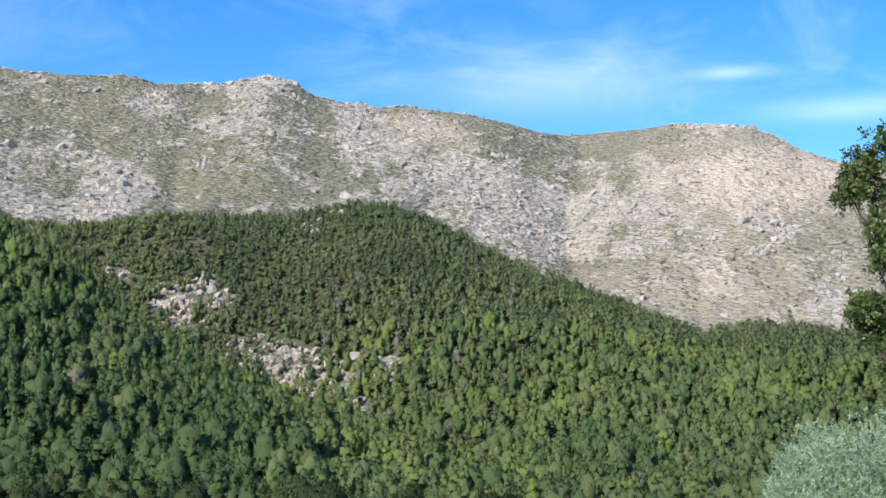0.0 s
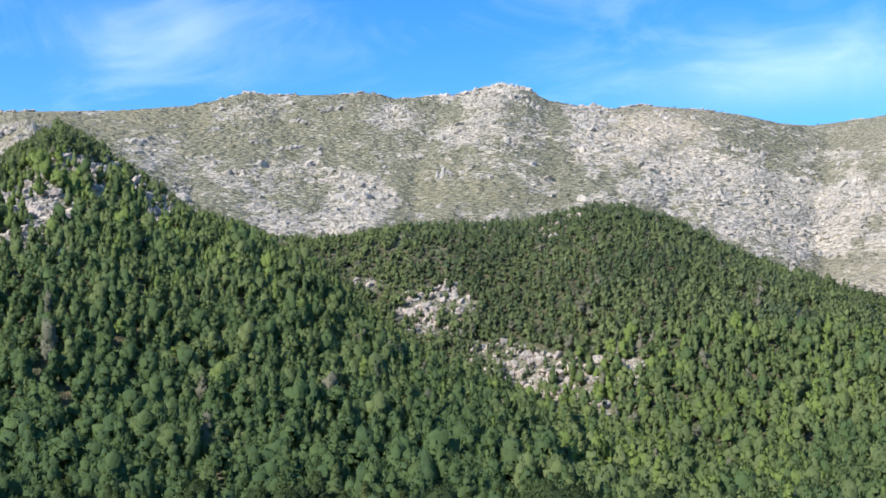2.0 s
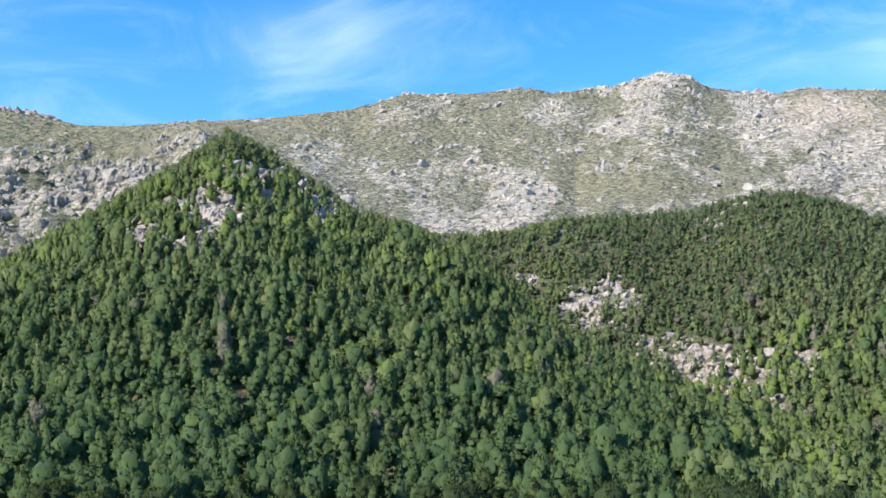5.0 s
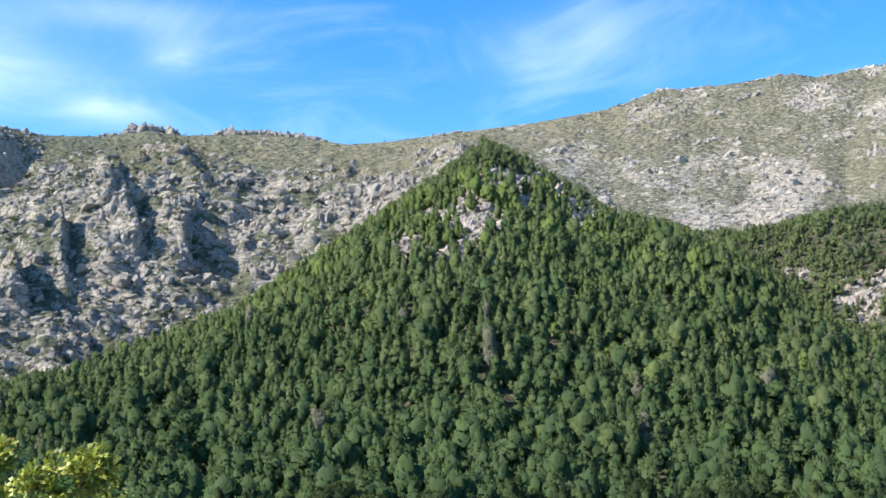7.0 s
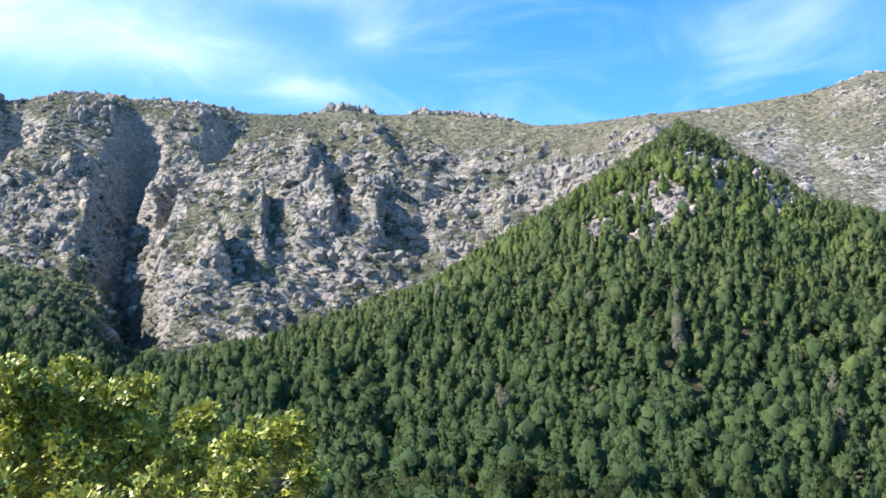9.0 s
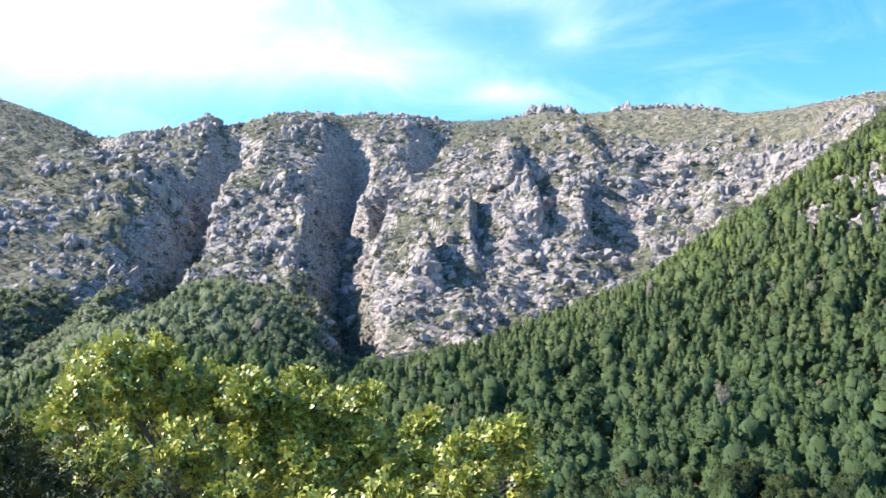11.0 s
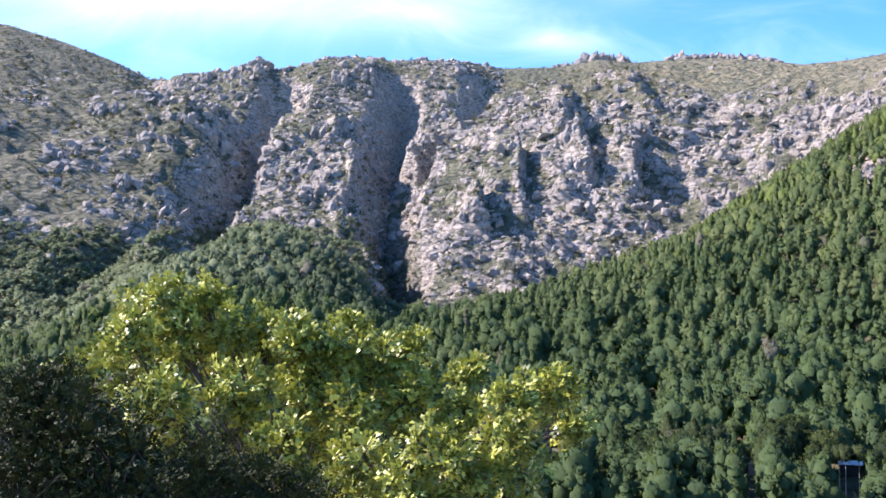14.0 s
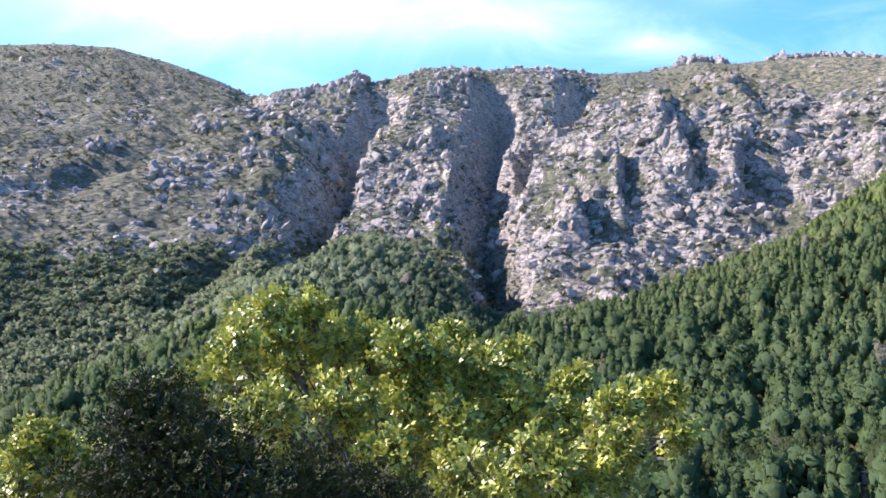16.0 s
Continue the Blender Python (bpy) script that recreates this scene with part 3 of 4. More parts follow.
# where pale rock breaks out of the long slope, and where scrub closes over it: yaw, height angle, half widths
ROCK_PATCHES = ((21.3, 8.2, 1.7, 0.9), (17.5, 9.9, 2.1, 0.5), (15.5, 8.6, 1.7, 0.8), (17.8, 7.6, 1.6, 0.5), (7.4, 9.7, 1.4, 0.6), (14.1, 13.1, 1.8, 0.6), (23.1, 12.7, 1.6, 0.5), (20.4, 13.2, 1.3, 0.4),
                (9.5, 14.2, 1.7, 0.6), (6.1, 13.0, 2.0, 0.8), (1.1, 12.0, 3.1, 1.1), (-2.5, 9.5, 2.5, 1.7), (10.6, 12.3, 1.7, 0.8), (-4.6, 7.9, 1.7, 1.1), (-8.3, 8.4, 2.3, 1.1), (-12.4, 6.7, 4.5, 1.4))
SCRUB_PATCHES = ((19.2, 11.3, 2.3, 0.7), (12.9, 10.8, 1.4, 1.3), (10.6, 9.0, 2.5, 0.7), (18.1, 13.7, 2.5, 0.3), (-9.4, 5.3, 3.4, 0.7), (-5.8, 11.2, 3.4, 0.5), (22.1, 11.0, 1.7, 0.6))


def rocky(yaw, r, z):
    """Where blocks lie thick: broken bands of outcrop along the contours of the open slopes."""
    soil, grass, sand = land_cover(yaw, r, z)
    up = np.degrees(np.arctan2(z - EYE, np.maximum(r, 1)))
    crags = smooth01(yaw, 30, 38) * (1 - 0.6 * smooth01(yaw, 64, 72)) * (r < along(MIDDLE, yaw, 2) + np.where(yaw > 53, 400, 40))
    v = fbm(yaw * 27, up * 48, 62, 4, 21) + 0.5 * fbm(yaw * 27, up * 40, 20, 3, 22) + 0.42 * crags
    v = v + 0.6 * sum(blob(yaw, up, *p) for p in ROCK_PATCHES) - 0.35 * sum(blob(yaw, up, *p) for p in SCRUB_PATCHES)
    v = v - 0.35 * smooth01(yaw, 69, 73) * smooth01(up, 8, 10)
    return np.clip((0.1 + smooth01(v, 0.0, 0.55)) * (1 - 0.75 * grass) * (1 - 0.35 * sand) * (1 - soil) + 0.1 * sand * (1 - soil), 0, 1)


SOIL, GRASS, SAND = land_cover(GY, GR, GZ)
BARE = rocky(GY, GR, GZ)
SOIL = np.maximum(SOIL, 0.92 * smooth01(-np.degrees(np.arctan2(GZ - EYE, GR)), 2.0, 4.0))  # deep soil on the valley floor
BRUSH = (0.85 * smooth01(GY, 33, 40) + 0.15 * smooth01(GY, 56, 66)) * (1 - 0.6 * smooth01(GY, 69, 74))  # the shaded left flank is overgrown
ny, nr = len(YAWS), len(RADII)
idx = np.arange(ny * nr).reshape(ny, nr)
nxt = np.roll(idx, -1, axis=0)
quads = np.stack([idx[:, :-1], nxt[:, :-1], nxt[:, 1:], idx[:, 1:]], -1).reshape(-1, 4)[:, ::-1]
ground = new("ground", numpy_mesh("ground", np.stack([GX, GN, GZ], -1).reshape(-1, 3), quads, GROUND, True,
                                  {"soil": SOIL.ravel(), "grass": GRASS.ravel(), "sand": SAND.ravel(), "scrub": BRUSH.ravel(), "bare": BARE.ravel(), "terrace": (1 - smooth01(GR, 60, 170)).ravel()}))
tagged(ground, "granite mountainside with scrub, turf and wooded lower slopes", "mountain", kind="structure")


# ---------------------------------------------------------------- boulders
rng = np.random.default_rng(11)


def ball(level):
    bm = bmesh.new()
    bmesh.ops.create_icosphere(bm, subdivisions=level, radius=1)
    v = np.array([w.co[:] for w in bm.verts])
    f = np.array([[w.index for w in q.verts] for q in bm.faces])
    bm.free()
    return v, f


def boulder(level, cuts, squash):
    """A ball cut by planes: a weathered block with flat faces and blunt edges."""
    v, f = ball(level)
    n = rng.normal(size=(cuts, 3))
    n /= np.linalg.norm(n, axis=1)[:, None]
    d = rng.uniform(0.5, 0.95, cuts)
    dots = v @ n.T
    with np.errstate(divide="ignore"):
        reach = np.where(dots > 0.05, d / dots, 9)
    r = np.minimum(reach.min(1), 1.05)
    r = r * (1 + rng.normal(0, 0.035, len(r)))
    return v * r[:, None] * np.array(squash), f


def chunk(points, squash):
    """An angular block: the hull of a few points over a rounded cube."""
    p = rng.normal(size=(points, 3))
    p /= (np.abs(p) ** 3.5).sum(1)[:, None] ** (1 / 3.5)
    p = p * rng.uniform(0.8, 1.05, (points, 1)) * np.array(squash)
    bm = bmesh.new()
    for q in p:
        bm.verts.new(q)
    bmesh.ops.convex_hull(bm, input=bm.verts[:])
    bmesh.ops.triangulate(bm, faces=bm.faces[:])
    bmesh.ops.delete(bm, geom=[w for w in bm.verts if not w.link_faces], context="VERTS")
    bm.verts.index_update()
    v = np.array([w.co[:] for w in bm.verts])
    f = np.array([[w.index for w in q.verts] for q in bm.faces])
    bm.free()
    return v, f


SMALL_ROCKS = [chunk(11, (1, rng.uniform(0.6, 0.95), rng.uniform(0.45, 0.85))) for _ in range(14)]
MID_ROCKS = [chunk(18, (1, rng.uniform(0.6, 0.95), rng.uniform(0.55, 1.05))) for _ in range(12)]
SLABS = []
for _ in range(14):
    v, f = boulder(2, 18, (1, 0.8, 1.0))
    rough = np.array([noise.noise(Vector(p) * 2.2 + Vector((_, 0, 0))) * 0.16 + noise.noise(Vector((p[0] * 6, p[1] * 6, p[2] * 2 + _))) * 0.10 for p in v])
    rough += 0.07 * np.sign(np.array([noise.noise(Vector((p[0] * 3.5 + 9, p[1] * 3.5, p[2] * 0.8 + _))) for p in v]))
    SLABS.append((v * (1 + rough)[:, None], f))


def spots(n, yaw0, yaw1, r0, r1):
    """Random places, even over the ground."""
    yaw = rng.uniform(yaw0, yaw1, n)
    r = np.sqrt(rng.uniform(r0**2, r1**2, n))
    return yaw, r


def xyz(yaw, r, z):
    return np.stack([-np.sin(np.radians(yaw)) * r, np.cos(np.radians(yaw)) * r, z], -1)


def tumble(n, tilt):
    """Random turns: any way round, leaning a little."""
    t = turns(rng.uniform(0, 2 * np.pi, n))
    a = rng.normal(0, tilt, n)
    c, s, o, i = np.cos(a), np.sin(a), np.zeros(n), np.ones(n)
    lean = np.stack([np.stack([i, o, o], 1), np.stack([o, c, -s], 1), np.stack([o, s, c], 1)], 1)
    return np.einsum("nij,njk->nik", t, lean)


def scatter_rocks(name, count, shapes, size0, size1, r0, r1, label, seed_power=1.0, ledges=0.5):
    yaw, r = spots(count, -22.5, 84, r0, r1)
    z = height(yaw, r)
    keep = rng.random(count) < rocky(yaw, r, z) ** seed_power
    yaw, r, z = yaw[keep], r[keep], z[keep]
    n = len(yaw)
    s = size0 + (size1 - size0) * rng.random(n) ** 2.6
    ledge = rng.random(n) < ledges  # ledges lie along the slope, the rest tumbled
    size = s[:, None] * rng.uniform(0.7, 1.3, (n, 3)) * np.where(ledge[:, None], np.array([1.5, 0.8, 0.62]), 1)
    way = tumble(n, 0.4)
    way[ledge] = turns(np.radians(yaw[ledge]) + rng.normal(0, 0.3, ledge.sum()))
    which, where = rng.integers(0, len(shapes), n), xyz(yaw, r, z - 0.12 * s)
    for side, stone, word in ((yaw <= 33, GRANITE, "pale"), (yaw > 33, GRANITE_GREY, "grey")):
        tagged(scattered(name, shapes, which[side], where[side], way[side], size[side], stone), word + label, "rocks")


scatter_rocks("boulder_field", 105000, SMALL_ROCKS, 0.9, 3.4, 700, 2250, " granite boulders strewn over the open mountainside", 1.2)
scatter_rocks("boulder_field", 18000, MID_ROCKS, 2.2, 6.5, 850, 2200, " weathered granite blocks among scrub on the slopes", 1.7)
scatter_rocks("crag_blocks", 3600, MID_ROCKS, 3.6, 9.5, 1000, 2150, " granite crags that break through the scrub", 2.0, 0.15)

# angular blocks over the crags of the left flank
yaw, r = spots(14000, 34, 74, 880, 1830)
z = height(yaw, r)
keep = (rng.random(len(yaw)) < 0.8 * rocky(yaw, r, z) ** 1.4) & (r < along(MIDDLE, yaw, 2) + np.where(yaw > 53, 400, 60))
yaw, r, z = yaw[keep], r[keep], z[keep]
s = 1.5 + 5.0 * rng.random(len(yaw)) ** 3
tagged(scattered("crag_blocks", MID_ROCKS, rng.integers(0, 12, len(yaw)), xyz(yaw, r, z), tumble(len(yaw), 0.35), s[:, None] * rng.uniform(0.7, 1.3, (len(yaw), 3)), GRANITE_GREY),
       "angular granite blocks on the steep slope", "rocks")

# stones in the clearings between the pines
yaw, r = spots(16000, 2, 36, 560, 1040)
z = height(yaw, r)
soil = land_cover(yaw, r, z)[0]
keep = (soil < np.where(yaw > 26, 0.7, 0.45)) & ((r < along(FRONT, yaw, 2) + 8) | (yaw < 22)) & (rng.random(len(yaw)) < 0.5)
yaw, r, z = yaw[keep], r[keep], z[keep]
s = 0.9 + 4.2 * rng.random(len(yaw)) ** 2.5
tagged(scattered("clearing_stones", MID_ROCKS, rng.integers(0, 12, len(yaw)), xyz(yaw, r, z + 0.1 * s), tumble(len(yaw), 0.3), s[:, None] * rng.uniform(0.8, 1.2, (len(yaw), 3)), GRANITE_CREAM),
       "cream granite stones in clearings between pine trees", "rocks")


SLAB_MESHES = [numpy_mesh("slab", v, f, GRANITE, False) for v, f in SLABS]
SLAB_MESHES_CREAM = [numpy_mesh("slab_cream", v, f, GRANITE_CREAM, False) for v, f in SLABS]
SLAB_MESHES_GREY = [numpy_mesh("slab_grey", v, f, GRANITE_GREY, False) for v, f in SLABS]


def outcrop(yaw, up_or_r, wide, tall, blocks, label, grey=False, spread=1.0, lean=0.0, stout=1.0):
    """A tor: upright blocks packed together, rooted in the slope."""
    r = up_or_r
    z = float(height(np.array([yaw]), np.array([float(r)]))[0])
    base = new("granite_outcrop")
    base.location = (-math.sin(radians(yaw)) * r, math.cos(radians(yaw)) * r, z)
    base.rotation_euler = (0, 0, radians(yaw))
    tagged(base, label, "rock outcrop", "granite outcrops")
    meshes = SLAB_MESHES_CREAM if "cream" in label else SLAB_MESHES_GREY if grey else SLAB_MESHES
    for k in range(3 * blocks):
        u = random.uniform(-1, 1)
        b = part("block", random.choice(meshes), base)
        w = stout * wide / blocks * random.uniform(0.35, 1.4)
        h = min(tall * (1 - 0.5 * u * u) * random.uniform(0.3, 1.0), 1.7 * w)
        x, y = u * wide / 2, random.uniform(-0.25, 0.25) * wide * spread
        rel = float(height(np.array([yaw - math.degrees(x / r)]), np.array([r + y]))[0]) - z
        b.location = (x, y, rel - 0.05 * h)
        b.scale = (w * 0.7, w * random.uniform(0.6, 1.0), h * 0.8)
        b.rotation_euler = (random.gauss(0, 0.15), lean + random.gauss(0, 0.18), random.uniform(-1.2, 1.2))
    return base


def sight(yaw, up, r0=620.0):
    """The distance at which the land first reaches that height angle in one direction, beyond r0."""
    rr = np.arange(r0, 2400, 4.0)
    zz = height(np.full(len(rr), float(yaw)), rr)
    hit = np.nonzero(np.degrees(np.arctan2(zz - EYE, rr)) >= up)[0]
    return float(rr[hit[0]]) if len(hit) else float(rr[-1])


def crest_of(yaw):
    rr = np.arange(along(MIDDLE, yaw, 2) + 60, 2400, 4.0)
    return float(rr[np.argmax((height(np.full(len(rr), float(yaw)), rr) - EYE) / rr)]) + 3


# broken heads of the great buttresses above the woods
for yaw, up, wide, tall, n in ((50.0, 9.6, 26, 13, 9), (49.8, 8.7, 22, 12, 7), (49.1, 7.6, 30, 16, 10), (48.9, 6.4, 26, 14, 9), (46.7, 6.9, 24, 12, 8), (52.0, 7.0, 20, 14, 7), (52.0, 5.9, 22, 14, 7), (54.4, 5.2, 34, 12, 9)):
    outcrop(yaw, sight(yaw, up, 900), wide, tall, n, "jagged sunlit granite buttress on the steep slope", spread=0.5, lean=0.06, stout=1.5)
# pillars beside the great ravine, and the dark cliffs along the crest to its left
for yaw, up, wide, tall, n in ((55.0, 12.0, 30, 40, 4), (55.6, 11.0, 26, 36, 4), (56.3, 9.9, 24, 34, 3), (56.7, 8.6, 20, 26, 3), (59.8, 12.0, 40, 26, 5), (61.0, 11.8, 34, 24, 5),
                               (60.6, 9.3, 26, 22, 4), (62.0, 8.9, 30, 26, 4), (59.6, 7.6, 26, 24, 4), (63.0, 7.4, 24, 18, 4), (62.3, 6.0, 30, 16, 5), (61.2, 5.6, 20, 16, 3)):
    outcrop(yaw, sight(yaw, up, 900), wide, tall, n, "jagged grey granite pillar on a mountain spur", True)
for yaw, up, wide, tall, n in ((69.2, 11.2, 36, 20, 5), (67.8, 11.5, 40, 24, 6), (66.4, 11.8, 36, 26, 5), (65.3, 12.1, 24, 34, 3), (68.0, 9.0, 34, 26, 4), (66.8, 8.2, 30, 30, 4),
                               (70.3, 8.4, 30, 20, 4), (72.5, 9.8, 40, 18, 5), (74.5, 7.5, 40, 18, 5), (71.3, 6.2, 30, 18, 4), (77.5, 8.8, 40, 16, 5)):
    outcrop(yaw, sight(yaw, up, 900), wide, tall, n, "dark grey granite cliff below the ridge", True)
# tors on the skyline
for yaw, wide, tall, n in ((48.4, 46, 12, 7), (47.2, 36, 9, 6), (50.0, 20, 5, 4), (43.9, 40, 9, 6), (42.4, 46, 9, 7), (40.8, 40, 7, 6), (39.8, 24, 6, 4), (33.0, 26, 8, 4), (22.2, 50, 8, 6),
                           (20.4, 30, 5, 4), (16.4, 60, 8, 8), (13.0, 26, 7, 4), (14.4, 18, 6, 3), (11.0, 30, 7, 4), (9.6, 50, 12, 7), (8.3, 34, 12, 5), (2.6, 40, 7, 5), (-0.6, 34, 6, 5),
                           (-11.6, 40, 7, 6), (-13.6, 44, 9, 7), (-15.2, 40, 10, 7), (-16.2, 22, 7, 4), (-7.9, 16, 5, 3), (61.6, 30, 10, 5), (59.6, 34, 10, 5), (57.2, 30, 6, 4)):
    outcrop(yaw, crest_of(yaw), 1.4 * wide, (2.2 if 38 < yaw < 50.5 else 1.0) * tall, n + 2, "granite tor of piled blocks on the skyline", yaw > 30, 0.6, stout=1.9 if 38 < yaw < 50.5 else 1.2)
outcrop(65.2, crest_of(65.2), 40, 15, 5, "dark broad granite tor on the ridge", True, 0.5, stout=1.7)
# the rocky rib beside the wooded hill, and outcrops over the long slope
for k in range(34):
    yaw = 31.5 + 15.5 * (k + random.random()) / 34
    up = along(MIDDLE, yaw) - random.uniform(0.3, 4.2) * (yaw - 30) / 12
    outcrop(yaw, sight(yaw, max(up, along(FRONT, yaw) + 0.8), 640), random.uniform(10, 24), random.uniform(7, 15), 4, "broken grey granite outcrop on a rocky rib", True)
for k in range(46):
    yaw = -20 + 50 * (k + random.random()) / 46
    low = max(along(MIDDLE, yaw), along(FRONT, yaw)) + 0.5
    up = low + (along(SKYLINE, yaw) - low) * random.uniform(0.05, 0.92)
    outcrop(yaw, sight(yaw, up, along(MIDDLE, yaw, 2) + 30), random.uniform(16, 40), random.uniform(5, 13), 5, "low pale granite outcrop in dry mountain scrub")
# ledges below the top of the wooded hill, and stones that stand out of the pines
for yaw, up in LEDGES + ((27.1, 8.5), (20.8, 4.9), (36.3, 7.3)):
    outcrop(yaw, sight(yaw, up, 500), random.uniform(13, 22), random.uniform(6, 11), 5, "cream granite ledge among pine trees", spread=0.3)
for yaw, up, wide, tall in ((13.2, 3.3, 22, 9), (12.2, 4.6, 24, 8), (13.9, 4.0, 20, 9), (12.6, 2.6, 18, 8), (14.6, 3.2, 14, 7), (11.0, 1.6, 16, 7), (7.4, -0.3, 26, 9), (5.6, -1.4, 26, 9), (6.4, -0.8, 22, 9),
                            (7.0, -1.8, 18, 7), (4.9, -0.8, 14, 7), (8.6, 0.2, 16, 7), (6.6, 5.6, 6, 8), (15.6, 4.9, 14, 7)):
    outcrop(yaw, sight(yaw, up, along(FRONT, yaw, 2) + 40), wide, tall, 5, "cream granite outcrop in a forest clearing")


# ---------------------------------------------------------------- woods
OCTAHEDRON = (np.array([(1, 0, 0), (-1, 0, 0), (0, 1, 0), (0, -1, 0), (0, 0, 1), (0, 0, -1)], float),
              np.array([(0, 2, 4), (2, 1, 4), (1, 3, 4), (3, 0, 4), (2, 0, 5), (1, 2, 5), (3, 1, 5), (0, 3, 5)]))


def crown(lobes, level, sprigs, sprig, shape):
    """A crown one metre high and wide: clumps round a leader, each a small billow under loose sprigs."""
    bv, bf = ball(level) if level else OCTAHEDRON
    vs, fs, ns, base = [], [], [], 0
    centres = []
    for k in range(lobes):
        t = (k + rng.uniform(0.2, 0.8)) / lobes
        a = 2.4 * k + rng.uniform(-0.6, 0.6)
        if shape == "pine":  # tiers that narrow to a leader
            z, away, rad = 0.22 + 0.66 * t, 0.30 * (1 - t) ** 0.8 * rng.uniform(0.6, 1.1), 0.24 - 0.11 * t
            flat = 0.75
        elif shape == "cone":
            z, away, rad = 0.16 + 0.72 * t, 0.24 * (1 - t) * rng.uniform(0.6, 1.1), 0.22 - 0.12 * t
            flat = 1.0
        elif shape == "open":  # a flat-topped old pine
            z, away, rad = 0.50 + 0.34 * t, 0.34 * (1 - 0.6 * t) * rng.uniform(0.5, 1.1), 0.21 - 0.05 * t
            flat = 0.6
        else:
            h = 2 * t - 1
            z, away, rad = 0.52 + 0.25 * h, 0.29 * math.sqrt(1 - 0.8 * h * h) * rng.uniform(0.6, 1.1), rng.uniform(0.19, 0.27)
            flat = 0.85
        centres.append((np.array([math.cos(a) * away, math.sin(a) * away, z]), rad * rng.uniform(0.85, 1.2), flat))
    if shape != "open" and lobes > 3:
        centres.append((np.array([0, 0, 0.42]), 0.24, 1.4))
    for c, rad, flat in centres:
        lump = 1 + rng.normal(0, 0.13, (len(bv), 1))
        v = c + bv * lump * rad * (0.87 if level else 0.78) * np.array([1, 1, flat])
        out = v - np.array([0, 0, 0.35])
        out /= np.linalg.norm(out, axis=1)[:, None]
        n = 0.4 * bv + 0.75 * out + np.array([0, 0, 0.15]) + rng.normal(0, 0.2, v.shape)
        vs.append(v)
        fs.append(bf + base)
        ns.append(n)
        base += len(v)
    outer = centres[:lobes]
    each = max(1, sprigs // len(outer))
    for c, rad, flat in outer:
        d = rng.normal(size=(each, 3)) + 0.9 * (c - np.array([0, 0, 0.35])) / 0.3 + np.array([0, 0, 0.25])
        d /= np.linalg.norm(d, axis=1)[:, None]
        p = c + d * rad * rng.uniform(0.8, 1.2, (each, 1)) * np.array([1, 1, flat])
        u = 0.7 * d + np.array([0, 0, 0.3]) + rng.normal(0, 0.55, (each, 3))
        u /= np.linalg.norm(u, axis=1)[:, None]
        side = np.cross(u, rng.normal(size=(each, 3)))
        side /= np.linalg.norm(side, axis=1)[:, None]
        w = sprig * rng.uniform(0.6, 1.5, (each, 1))
        outward = p - np.array([0, 0, 0.35])
        outward /= np.linalg.norm(outward, axis=1)[:, None]
        soft = 0.5 * d + 0.65 * outward + np.array([0, 0, 0.1]) + rng.normal(0, 0.35, (each, 3))
        side *= np.sign(np.einsum("nj,nj->n", np.cross(side, u), soft))[:, None]  # every sprig faces outwards
        vs.append(np.stack([p + u * w * 1.2, p - u * w * 0.5 - side * w * 0.55, p - u * w * 0.5 + side * w * 0.55], 1).reshape(-1, 3))
        fs.append(np.arange(3 * each).reshape(-1, 3) + base)
        ns.append(np.repeat(soft, 3, axis=0))
        base += 3 * each
    n = np.concatenate(ns)
    return np.concatenate(vs), np.concatenate(fs), n / (np.linalg.norm(n, axis=1)[:, None] + 1e-9)


FINE_CROWNS = [crown(13, 1, 1000, 0.03, s) for s in ("pine", "round", "open", "round", "cone", "pine")]
NEAR_CROWNS = [crown(8, 1, 150, 0.045, s) for s in ("pine", "cone", "round", "open", "cone", "pine", "round", "pine")]
MID_CROWNS = [crown(5, 1, 62, 0.06, s) for s in ("pine", "round", "round", "open", "cone", "pine", "cone")]
FAR_CROWNS = [crown(5, 0, 36, 0.085, s) for s in ("pine", "round", "round", "pine", "cone")]
BUSHES = [crown(3, 0, 12, 0.16, "round") for _ in range(8)]


def trunk_mesh(name, length, thick, material, sides=6):
    ring = np.arange(sides) * 2 * np.pi / sides
    v, f = [], []
    for k in range(4):
        t = k / 3
        w = thick * (1 - 0.65 * t)
        off = 0.12 * thick * math.sin(3 * t)
        v += [(math.cos(q) * w + off, math.sin(q) * w, -0.5 + (length + 0.5) * t) for q in ring]
    for k in range(3):
        for s in range(sides):
            f.append((k * sides + s, k * sides + (s + 1) % sides, (k + 1) * sides + (s + 1) % sides, (k + 1) * sides + s))
    return numpy_mesh(name, np.array(v), np.array(f), material, True)


HUT_CLEARINGS = ((36.4, 364, 0.95), (40.9, 362, 0.85))  # open ground before the two huts


